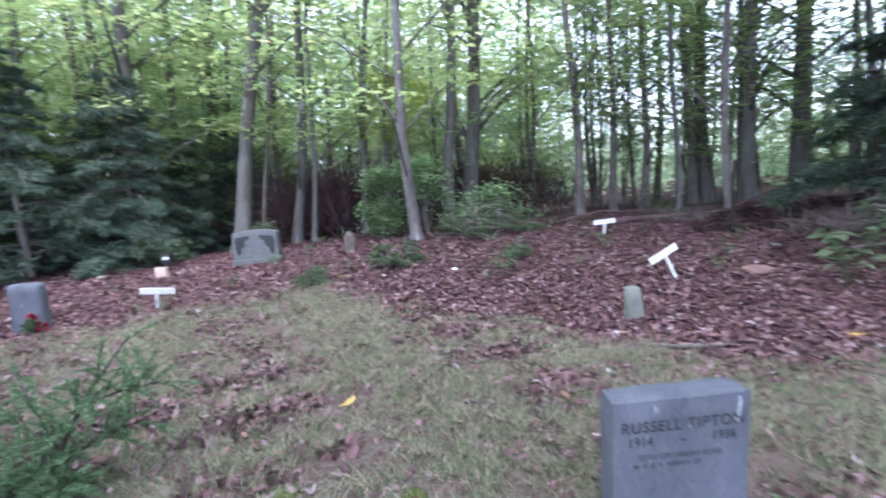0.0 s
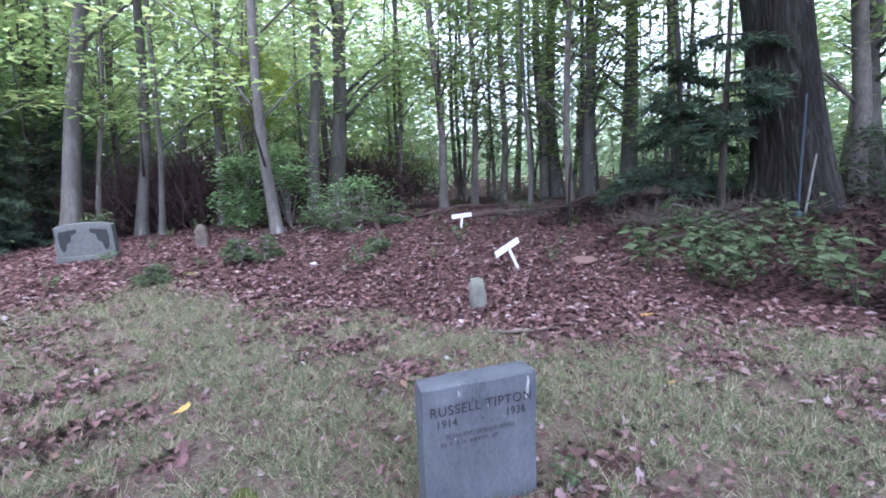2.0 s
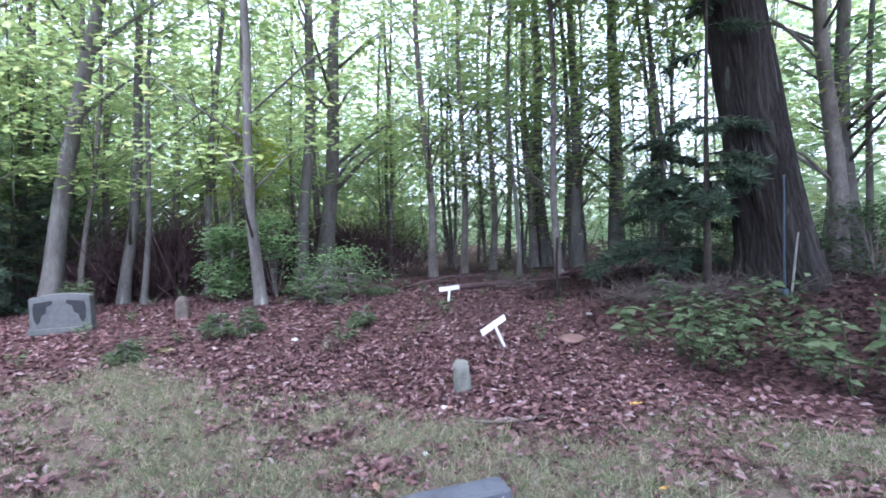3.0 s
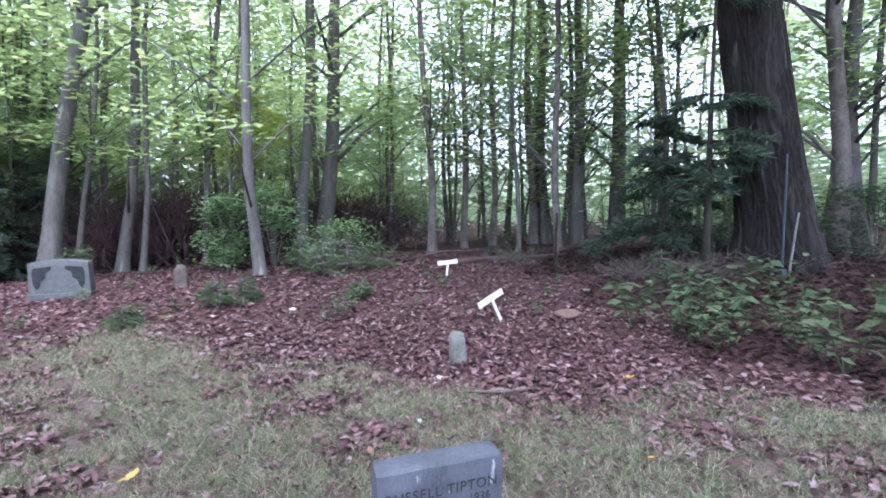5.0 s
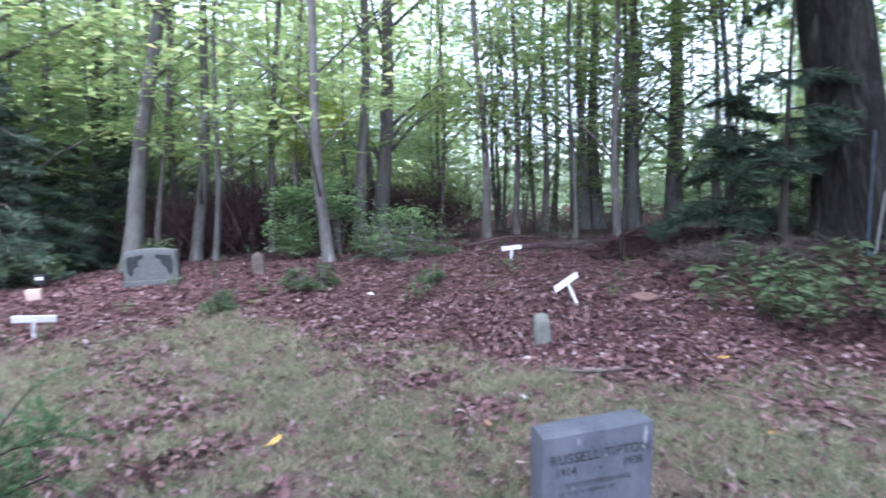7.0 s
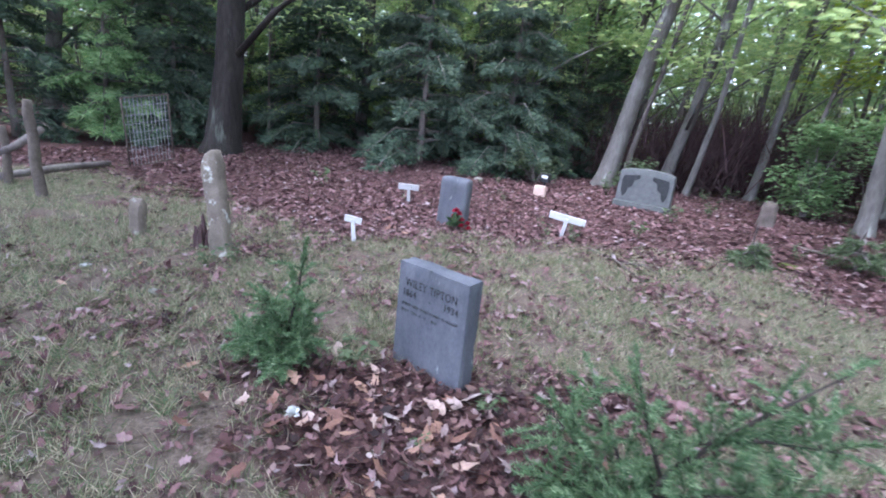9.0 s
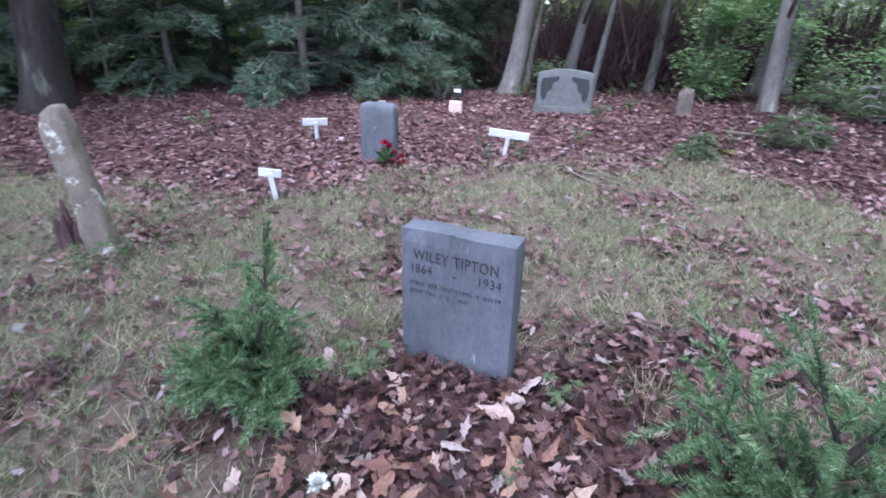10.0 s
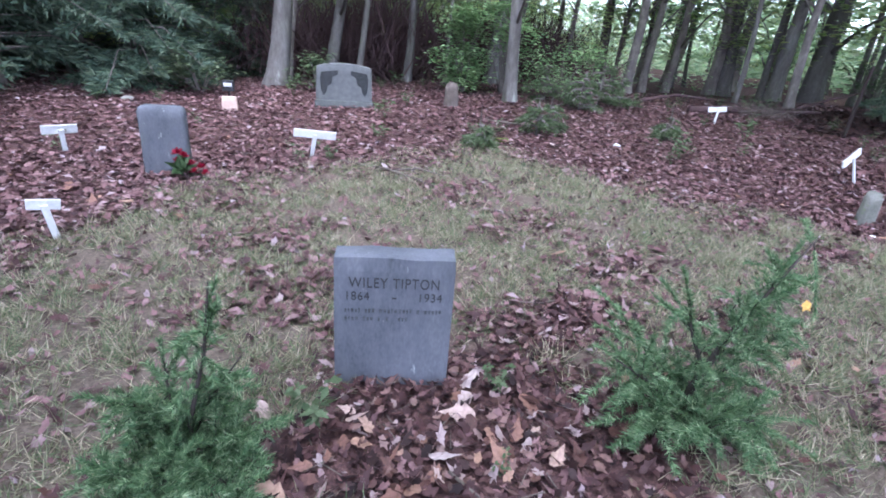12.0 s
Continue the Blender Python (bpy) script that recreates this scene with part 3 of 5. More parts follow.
# ---- conifers ----
def conifer_parts(seed, tall, radius, low, boughs, needle=0.13, droop=0.25, girth=1.0):
    """Trunk with boughs, and flat sprays of short needles along them."""
    r = np.random.default_rng(seed)
    shapes = [tube([(0, 0, -0.2), (0.02, 0, 0.5), (0.05, 0.02, tall * 0.5), (0, 0.05, tall)], [0.022 * tall * girth, 0.018 * tall * girth, 0.01 * tall * girth, 0.01], 8)]
    base, way = [], []
    for _ in range(boughs):
        z = low + (tall - low) * r.random() ** 1.1
        ln = radius * (1 - 0.72 * ((z - low) / (tall - low)) ** 1.4) * (0.45 + 0.75 * r.random())
        a = r.random() * 2 * math.pi
        u = np.array([math.cos(a), math.sin(a), 0.0])
        tip = u * ln + np.array([0, 0, z - droop * ln])
        p0, mid = np.array([0, 0, z]), u * ln * 0.5 + np.array([0, 0, z + 0.03 * ln])
        shapes.append(tube([p0, mid, tip], [0.02, 0.012, 0.004], 4, False))
        k = int(34 * ln) + 8
        t = 0.12 + 0.88 * r.random(k)
        along = (1 - t)[:, None] ** 2 * p0 + 2 * (t * (1 - t))[:, None] * mid + (t ** 2)[:, None] * tip
        side = np.cross(u, (0, 0, 1))
        sgn = r.choice([-1, 1], k)
        ends = (0.34 * ln * (1.05 - t) + 0.1)
        twig = sgn[:, None] * side * 0.8 + u * 0.6 + np.stack([r.normal(0, 0.1, k), r.normal(0, 0.1, k), -0.25 + r.normal(0, 0.12, k)], 1)
        for j in range(7):
            q = (j + r.random(k)) / 7
            base.append(along + twig * (ends * q)[:, None])
            way.append(twig + r.normal(0, 0.45, (k, 3)))
    base, way = np.concatenate(base), np.concatenate(way)
    return shapes, needle_geometry(base, way, needle * (1 + 0.6 * r.random(len(base))), needle * 0.26, seed)


def conifer(name, x, y, tall, radius, seed, label, low=0.25, boughs=70, material=None, group="hemlocks at the clearing's edge", needle=0.13, bark=None, girth=1.0):
    tree = thing(name, pose(x, y, z_at(x, y), 0, 0, 40 * seed), label, "tree", group)
    wood, (nv, nf) = conifer_parts(seed, tall, radius, low, boughs, needle, girth=girth)
    for i, (v, f) in enumerate(wood):
        mesh_object("bough" if i else "trunk", v, f, bark or M_BARK_DARK, tree, True)
    tagged(mesh_object("needles", nv, nf, material or M_NEEDLE, tree), kind="stuff")
    return tree


HEMLOCKS = [conifer("hemlock", -6.9, 10.9, 4.4, 1.9, 1, "dense dark green hemlock at the edge of the wood", 0.15, 66),
            conifer("hemlock", -8.6, 9.8, 5.2, 2.2, 2, "dense dark green hemlock at the edge of the wood", 0.15, 78)]
for x, y, s, a in ((-6.6, 13.0, 0.72, 30), (-10.9, 12.6, 1.15, 140), (-11.3, 9.0, 1.0, 250), (-9.0, 13.6, 1.1, 300), (-12.9, 6.2, 0.95, 80), (-13.8, 3.6, 0.9, 200), (-13.4, 10.6, 1.3, 10), (-15.6, 7.2, 1.3, 100), (-14.4, 1.0, 1.0, 60), (-5.6, 14.6, 0.7, 111)):
    copy_thing(HEMLOCKS[int(a) % 2], pose(x, y, z_at(x, y), 0, 0, a) @ Matrix.Scale(s, 4))
conifer("hemlock", 7.55, 6.35, 6.2, 1.0, 5, "airy hemlock with bare lower trunk beside the great tree", 0.9, 26, M_FIR, bark=M_YEW_WOOD, girth=0.55)
conifer("hemlock", 7.6, 7.6, 2.7, 1.35, 6, "young airy hemlock on the mound", 0.45, 34, M_FIR, bark=M_YEW_WOOD)
conifer("pine_sapling", -13.0, 4.9, 3.4, 1.1, 8, "soft blue-green pine sapling behind the wire gate", 0.3, 50, M_LEAF_DARK, "")


# ---- the great tree on the mound ----
def great_tree():
    x, y = 8.95, 6.16
    tree = thing("great_tree", pose(x, y, z_at(x, y) - 0.05), "huge old tree with deeply furrowed dark bark on the mound", "tree")
    n, rows = 220, 170
    v = []
    for i in range(rows):
        h = -0.4 + 13.5 * (i / (rows - 1)) ** 1.6
        lean = np.array([-0.100, 0.110]) * max(h, 0)
        r0 = 0.52 * (1 - 0.024 * max(h, 0)) + 0.17 * math.exp(-max(h + 0.1, 0) * 1.25)
        for k in range(n):
            t = 2 * math.pi * k / n
            flare = 0.14 * math.exp(-max(h, 0) * 1.6) * max(0, math.sin(3 * t + 0.8)) ** 2
            wob = noise.noise(Vector((2 * math.cos(t), 2 * math.sin(t), h * 0.8)))
            plate = abs(noise.noise(Vector((10 * math.cos(t + 0.3 * wob), 10 * math.sin(t + 0.3 * wob), h * 1.1 + wob)))) + 0.5 * abs(noise.noise(Vector((19 * math.cos(t), 19 * math.sin(t), h * 3.6))))
            r1 = r0 + flare + 0.03 * wob + 0.17 * min(plate, 0.45) - 0.045
            v.append((lean[0] + r1 * math.cos(t), lean[1] + r1 * math.sin(t), h))
    f = [(i * n + k, i * n + (k + 1) % n, (i + 1) * n + (k + 1) % n, (i + 1) * n + k) for i in range(rows - 1) for k in range(n)]
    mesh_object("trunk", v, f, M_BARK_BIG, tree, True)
    shapes = []
    r = random.Random(4)
    for _ in range(10):
        a, h = r.uniform(0, 6.28), r.uniform(5.5, 12)
        c = np.array([-0.100 * h, 0.110 * h, h])
        d = np.array([math.cos(a), math.sin(a), 0.3])
        shapes.append(tube([c, c + 1.6 * d, c + 3.4 * d + np.array([0, 0, 0.4])], [0.12, 0.07, 0.02], 6))
    vv, ff = join(*shapes)
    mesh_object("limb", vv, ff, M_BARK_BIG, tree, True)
    # crowns above the view, widened and shifted to shade mound and clearing
    for k, low, wide, clumps, dx, dy in ((77, 6.2, 6.5, 300, -0.8, 0.6), (78, 7.4, 8.0, 90, -4.6, -2.6)):
        me, _ = crown_mesh(k, low, 12.5, wide, clumps, 55, 0.26, M_LEAF)
        top = new("crown", me)
        top.parent = tree
        top.location = (dx, dy, 0)


great_tree()


# ---- stones ----
def slab_bm(w, d, h, seed, rough_top=0.012, taper=0.0, rough=0.002, sink=0.12, bevel=0.008, crown=0.0, cuts=(10, 4, 12)):
    """An upright slab: slightly uneven faces, a rough, chipped top, worn edges. Its foot is sunk in the soil."""
    bm = bmesh.new()
    nx, ny, nz = cuts
    grid = {}
    for i in range(nx + 1):
        for j in range(ny + 1):
            for k in range(nz + 1):
                if 0 < i < nx and 0 < j < ny and 0 < k < nz:
                    continue
                u, t, q = i / nx - 0.5, j / ny - 0.5, k / nz
                z = -sink + q * (h + sink)
                s = 1 - taper * q
                top = crown * (1 - (2 * u) ** 2) * (q == 1)
                p = Vector((u * w * s, t * d * s, z + top))
                nv = noise.noise_vector(Vector((p.x * 7 + seed, p.y * 7, p.z * 7)))
                p += nv * (rough_top if q == 1 else rough)
                edge = (abs(u) == 0.5) + (abs(t) == 0.5) + (q == 1)
                if edge >= 2:
                    p -= Vector((math.copysign(bevel, u) * (abs(u) == 0.5), math.copysign(bevel, t) * (abs(t) == 0.5), bevel * (q == 1))) * (0.6 + 0.8 * abs(nv.x))
                grid[i, j, k] = bm.verts.new(p)

    def quad(a, b, c, e):
        try:
            bm.faces.new([grid[a], grid[b], grid[c], grid[e]])
        except ValueError:
            pass
    for i in range(nx):
        for k in range(nz):
            quad((i, 0, k), (i + 1, 0, k), (i + 1, 0, k + 1), (i, 0, k + 1))
            quad((i + 1, ny, k), (i, ny, k), (i, ny, k + 1), (i + 1, ny, k + 1))
        for j in range(ny):
            quad((i, j, nz), (i + 1, j, nz), (i + 1, j + 1, nz), (i, j + 1, nz))
            quad((i, j + 1, 0), (i + 1, j + 1, 0), (i + 1, j, 0), (i, j, 0))
    for j in range(ny):
        for k in range(nz):
            quad((0, j + 1, k), (0, j, k), (0, j, k + 1), (0, j + 1, k + 1))
            quad((nx, j, k), (nx, j + 1, k), (nx, j + 1, k + 1), (nx, j, k + 1))
    return bm


def box_bm(w, d, h, bevel=0.004, at=(0, 0, 0)):
    bm = bmesh.new()
    bmesh.ops.create_cube(bm, size=1)
    bmesh.ops.scale(bm, vec=(w, d, h), verts=bm.verts)
    bmesh.ops.bevel(bm, geom=bm.edges[:], offset=bevel, segments=2, affect="EDGES", profile=0.6)
    bmesh.ops.translate(bm, vec=at, verts=bm.verts)
    return bm


def inscription(text, size, x, z, y, parent, material, wide=1.0, label=""):
    """Letters cut in a stone's face, centred at x, z."""
    cu = bpy.data.curves.new("inscription", "FONT")
    cu.body, cu.size, cu.align_x, cu.extrude = text, size, "CENTER", 0.001
    cu.space_character = 1.12
    tmp = new("inscription", cu)
    dg = bpy.context.evaluated_depsgraph_get()
    me = bpy.data.meshes.new_from_object(tmp.evaluated_get(dg))
    bpy.data.objects.remove(tmp)
    bpy.data.curves.remove(cu)
    bm = bmesh.new()
    bm.from_mesh(me)
    bpy.data.meshes.remove(me)
    left = set(bm.verts)
    while left:
        front = [left.pop()]
        island = []
        while front:
            v = front.pop()
            island.append(v)
            for e in v.link_edges:
                o = e.other_vert(v)
                if o in left:
                    left.remove(o)
                    front.append(o)
        island.sort(key=lambda v: v.index)
        at = {v: n for n, v in enumerate(island)}
        faces = sorted({f for v in island for f in v.link_faces}, key=lambda f: f.index)
        ob = mesh_object("letter", [v.co[:] for v in island], [[at[v] for v in f.verts] for f in faces], material, parent, False, label)
        ob.matrix_basis = pose(x, y, z, 90, 0, 0) @ Matrix.Diagonal((wide, 1, 1, 1))
    bm.free()


def worn_line(parent, x0, x1, z, y, h, seed):
    """A worn line of lettering, left as short bars."""
    r = random.Random(seed)
    bm = bmesh.new()
    x = x0
    while x < x1:
        w = r.uniform(0.006, 0.014)
        if r.random() > 0.22:
            m = Matrix.Translation((x + w / 2, y, z + r.uniform(-0.002, 0.002))) @ Matrix.Diagonal((w, 0.003, h * r.uniform(0.6, 1.0), 1))
            bmesh.ops.create_cube(bm, size=1, matrix=m)
        x += w + 0.006
    return tagged(part("worn_inscription", bm, M_LETTER_FAINT, parent), "worn illegible line of letters", kind="stuff")


def inscribed_stone(x, y, z, w, d, h, turn, lean, seed, name, dates, label, wide, third=""):
    st = thing("gravestone", pose(x, y, z, lean, 0, turn), label, "gravestone", "matching inscribed gravestones")
    part("slab", slab_bm(w, d, h, seed, 0.007, 0.02, 0.0018, bevel=0.007), M_CONCRETE, st, smooth=False)
    f = -d / 2 - 0.0035
    inscription(name, 0.068, 0.0, h - 0.135, f, st, M_LETTER, wide, "dark incised name")
    inscription(dates[0], 0.058, -w * 0.3, h - 0.195, f, st, M_LETTER, 0.82, "dark incised year")
    inscription("-", 0.06, 0.0, h - 0.195, f, st, M_LETTER, 1.2, "incised dash between the years")
    inscription(dates[1], 0.058, w * 0.29, h - 0.195, f, st, M_LETTER, 0.82, "dark incised year")
    if third:
        inscription(third, 0.036, -0.01, h - 0.258, f, st, M_LETTER_FAINT, 0.95, "faint worn line of letters")
    else:
        worn_line(st, -w * 0.4, w * 0.4, h - 0.245, f + 0.001, 0.022, seed)
    worn_line(st, -w * 0.4, w * 0.12, h - 0.285, f + 0.001, 0.022, seed + 1)
    return st


inscribed_stone(1.525, 1.32, -0.12, 0.585, 0.15, 0.71, 4, 2, 3, "RUSSELL TIPTON", ("1914", "1936"), "grey upright gravestone with rough top and dark incised name", 0.9, "SON OF WILEY AND")
inscribed_stone(-2.81, 2.155, 0.01, 0.51, 0.13, 0.63, -6, 1, 8, "WILEY TIPTON", ("1864", "1934"), "grey upright gravestone with incised name between two yews", 0.74)


def granite_marker():
    x, y = -3.09, 8.66
    st = thing("granite_headstone", pose(x, y, z_at(x, y) - 0.03, 0, 0, 2), "wide grey granite headstone with dark polished panel", "gravestone")
    part("base", slab_bm(0.92, 0.3, 0.13, 4, 0.008, 0, 0.006, 0.1, 0.012, 0, (12, 5, 3)), M_ROUGH_BASE, st, "damp rough granite base")
    bm = slab_bm(0.88, 0.22, 0.5, 5, 0.003, 0.03, 0.001, 0.0, 0.01, 0.05, (20, 4, 10))
    bmesh.ops.translate(bm, vec=(0, 0.01, 0.13), verts=bm.verts)
    part("tablet", bm, M_GRANITE, st)
    for s in (-1, 1):
        bm = bmesh.new()
        out = [(0.1, 0.6), (0.35, 0.565), (0.37, 0.48), (0.36, 0.3), (0.32, 0.22), (0.28, 0.27), (0.26, 0.36), (0.2, 0.4), (0.18, 0.5), (0.1, 0.54)]
        front = [bm.verts.new((s * a, -0.1, b - 0.02)) for a, b in out]
        back = [bm.verts.new((s * a, -0.108, b - 0.02)) for a, b in out]
        bm.faces.new(front)
        bm.faces.new(back[::-1])
        for i in range(len(out)):
            k = (i + 1) % len(out)
            bm.faces.new((front[i], back[i], back[k], front[k]))
        bmesh.ops.recalc_face_normals(bm, faces=bm.faces)
        part("polished_panel", bm, M_GRANITE_DARK, st, "dark polished granite panel")


granite_marker()


def plain_stone(name, x, y, w, d, h, turn, leanx, leany, seed, material, label, rough=0.02, top=0.03, crown=0.0, taper=0.08, category="gravestone"):
    st = thing(name, pose(x, y, z_at(x, y), leanx, leany, turn), label, category)
    part("stone", slab_bm(w, d, h, seed, top, taper, rough, 0.15, 0.02, crown, (8, 5, 14)), material, st, smooth=True)
    return st


plain_stone("gravestone", -4.71, 5.32, 0.4, 0.18, 0.61, 6, 0, 1, 12, M_CONCRETE, "plain grey upright gravestone with red flowers at its foot", 0.004, 0.01, 0.0, 0.03)
plain_stone("fieldstone_marker", -5.3, 2.46, 0.185, 0.12, 0.87, 30, -4, -8, 15, M_FIELDSTONE, "tall leaning weathered fieldstone grave marker", 0.038, 0.08, 0.03, 0.14)
plain_stone("fieldstone_marker", -6.33, 2.24, 0.15, 0.1, 0.34, 20, 2, 6, 16, M_FIELDSTONE, "short broken fieldstone grave marker in the turf", 0.015, 0.04, 0.0, 0.1)
plain_stone("fieldstone_marker", 2.53, 4.47, 0.2, 0.1, 0.34, -8, 0, -2, 17, M_LICHEN, "small lichened fieldstone marker at the edge of the leaves", 0.014, 0.02, 0.03, 0.12)
plain_stone("fieldstone_marker", -1.32, 8.75, 0.24, 0.16, 0.36, 0, 0, 0, 18, M_TWIG, "low dark round-topped stone among the leaves", 0.02, 0.03, 0.06, 0.1)


def t_marker(base, left, right, label, board=0.085, thick=0.022):
    """A small white T: a board nailed to the head of a stake."""
    b, l, r = Vector(base), Vector(left), Vector(right)
    mid = (l + r) / 2
    mk = thing("grave_marker", pose(*base), label, "grave marker", "white T-shaped grave markers")
    ax = (r - l).normalized()
    up = ((mid - b) - (mid - b).dot(ax) * ax).normalized()
    fr = ax.cross(up)
    rot = Matrix((ax, fr, up)).transposed().to_4x4()
    w = part("board", box_bm((r - l).length, thick, board, 0.003), M_WHITE, mk)
    w.matrix_basis = Matrix.Translation(mid - b) @ rot
    ln = (mid - b).length
    d = (mid - b).normalized()
    side = d.cross(fr).normalized()
    rot2 = Matrix((side, fr, d)).transposed().to_4x4()
    p = part("stake", box_bm(0.042, 0.02, ln + 0.1, 0.003, (0, 0.0215, (ln - 0.1) / 2)), M_WHITE, mk)
    p.matrix_basis = rot2
    return mk


def zg(x, y, h):
    return (x, y, z_at(x, y) + h)


t_marker(zg(3.43, 5.5, 0), (3.09, 5.43, 0.31), (3.5, 5.62, 0.46), "white wooden T-shaped grave marker tilted to one side")
t_marker(zg(3.4, 8.32, 0), (3.24, 8.33, 0.54), (3.66, 8.41, 0.555), "white wooden T-shaped grave marker below the log")
t_marker(zg(-3.42, 5.86, 0), (-3.59, 5.79, 0.36), (-3.15, 5.85, 0.32), "white wooden T-shaped grave marker with sagging board")
t_marker(zg(-5.86, 5.87, 0), (-5.95, 5.72, 0.29), (-5.74, 5.95, 0.275), "low white T-shaped grave marker in dead leaves")
t_marker(zg(-4.95, 3.77, 0), (-5.045, 3.7, 0.255), (-4.89, 3.79, 0.23), "white T-shaped grave marker at the turf's edge", 0.068)


# ---- the old gate, fence and posts ----
def wire_gate():
    bl, br = Vector((-9.8, 3.8, 0)), Vector((-9.8, 4.5, 0))
    bl.z, br.z = z_at(bl.x, bl.y) + 0.02, z_at(br.x, br.y) + 0.02
    w = (br - bl).length
    ang = math.degrees(math.atan2(br.y - bl.y, br.x - bl.x))
    gate = thing("wire_gate", pose(*bl, 10, -9, ang), "old leaning wire gate with looped wires in an iron frame", "gate")
    h = 1.08
    for name, pts in (("frame_rail", [(0, 0, 0), (w, 0, 0)]), ("frame_rail", [(0, 0, h), (w, 0, h)]), ("frame_stile", [(0, 0, 0), (0, 0, h)]), ("frame_stile", [(w, 0, 0), (w, 0, h)])):
        mesh_object(name, *tube(pts, [0.012, 0.012], 8), M_TWIG, gate, True)
    for i in range(1, 12):
        x = w * i / 12
        mesh_object("upright_wire", *tube([(x, 0, 0), (x + 0.006 * math.sin(i), 0.004, h * 0.5), (x, 0, h)], [0.0045] * 3, 5), M_WIRE, gate, True)
    for k in range(1, 8):
        z = h * k / 8
        pts = [(w * q / 24, 0.008 * (-1) ** q, z + 0.008 * math.sin(q * 1.7 + k)) for q in range(25)]
        mesh_object("cross_wire", *tube(pts, [0.004] * 25, 5), M_WIRE, gate, True)


wire_gate()


def crooked_post(name, x, y, h, r0, seed, label, material, category="post", lean=(0.0, 0.0)):
    po = thing(name, pose(x, y, z_at(x, y)), label, category)
    r = random.Random(seed)
    pts = [(lean[0] * t * h + r.uniform(-0.3, 0.3) * r0, lean[1] * t * h + r.uniform(-0.3, 0.3) * r0, -0.2 + t * (h + 0.2)) for t in (0, 0.2, 0.45, 0.7, 0.9, 1.0)]
    mesh_object("shaft", *tube(pts, [r0 * q for q in (1.1, 1.05, 1, 0.95, 0.9, 0.75)], 9), material, po, True)
    return po


crooked_post("fence_post", -8.13, 2.1, 1.05, 0.055, 3, "grey split wooden fence post", M_TWIG, lean=(0.02, -0.05))
crooked_post("fence_post", -8.84, 2.02, 0.7, 0.045, 4, "short dark fence post by the rail", M_TWIG)
crooked_post("iron_post", 5.23, 7.42, 1.15, 0.028, 5, "thin dark rusted post standing in the leaves", M_RUST, lean=(0.02, 0.0))
pole = crooked_post("blue_pole", 8.19, 5.47, 1.9, 0.016, 6, "thin faded blue pole on a small block at the great tree", M_BLUE)
part("foot_block", box_bm(0.11, 0.08, 0.12, 0.012, (0, 0, 0.03)), M_BLUE, pole)
crooked_post("pale_stick", 8.26, 5.44, 0.98, 0.017, 7, "pale peeled stick leaning by the great tree", M_PALE_WOOD, "stick", (0.3, 0.1))
rail = thing("fence_rail", pose(0, 0, 0), "grey fallen fence rail beyond the turf", "fence rail")
mesh_object("rail", *tube([zg(-8.1, 2.14, 0.75), zg(-8.6, 2.05, 0.5), zg(-9.4, 1.9, 0.22)], [0.04, 0.045, 0.035], 8), M_BARK_DARK, rail, True)
rail2 = thing("fence_rail", pose(0, 0, 0), "grey fallen fence rail beyond the turf", "fence rail")
mesh_object("rail", *tube([zg(-8.9, 1.9, 0.1), zg(-9.3, 2.7, 0.12), zg(-9.8, 3.5, 0.08)], [0.045, 0.05, 0.04], 8), M_BARK_DARK, rail2, True)


# ---- yews, flowers and small things on the graves ----
def yew(x, y, limbs_list, seed, label, twig_count=150, twig_len=0.2):
    """A ragged yew: crooked limbs, twigs along them, two-sided rows of soft needles."""
    r = np.random.default_rng(seed)
    bush = thing("yew", pose(x, y, z_at(x, y)), label, "shrub", "ragged yews beside a grave")
    segs = []
    for pts, r0, share, reach in limbs_list:
        p = np.array(pts, float)
        mesh_object("limb", *tube(p, np.linspace(r0, 0.003, len(p)), 7), M_YEW_WOOD, bush, True)
        segs.append((p, share, reach))
    bases, ways, twigs = [], [], []
    whole = sum(q for _, q, _ in segs)
    for p, share, reach in segs:
        for _ in range(int(twig_count * share / whole)):
            t = (0.1 + (reach - 0.1) * r.random()) * (len(p) - 1)
            i = min(int(t), len(p) - 2)
            q = p[i] + (p[i + 1] - p[i]) * (t - i)
            along = (p[i + 1] - p[i]) / np.linalg.norm(p[i + 1] - p[i])
            d = along * 0.55 + r.normal(0, 0.62, 3) + np.array([0, 0, 0.12])
            d /= np.linalg.norm(d)
            ln = twig_len * (0.5 + 0.9 * r.random())
            e = q + d * ln + np.array([0, 0, -0.12 * ln])
            if e[2] < 0.02:
                e[2] = 0.02 + 0.03 * r.random()
            twigs.append(tube([q, (q + e) / 2 + np.array([0, 0, 0.015]), e], [0.003, 0.002, 0.001], 3, False))
            k = int(175 * ln / 0.2)
            u = 0.1 + 0.9 * r.random(k)[:, None]
            side = np.cross(d, r.normal(0, 0.25, (k, 3)) + np.array([0, 0, 1]))
            side *= r.choice([-1, 1], k)[:, None]
            bases.append(q + (e - q) * u + np.array([0, 0, 0.015]) * (u * (1 - u) * 4))
            ways.append(side + d * 0.75 + r.normal(0, 0.25, (k, 3)))
    v, f = join(*twigs)
    tagged(mesh_object("twig_tangle", v, f, M_YEW_WOOD, bush), kind="stuff")
    b, w = np.concatenate(bases), np.concatenate(ways)
    nv, nf = needle_geometry(b, w, 0.024 + 0.016 * r.random(len(b)), 0.0042, seed)
    tagged(mesh_object("needles", nv, nf, M_YEW, bush), kind="stuff")
    return bush


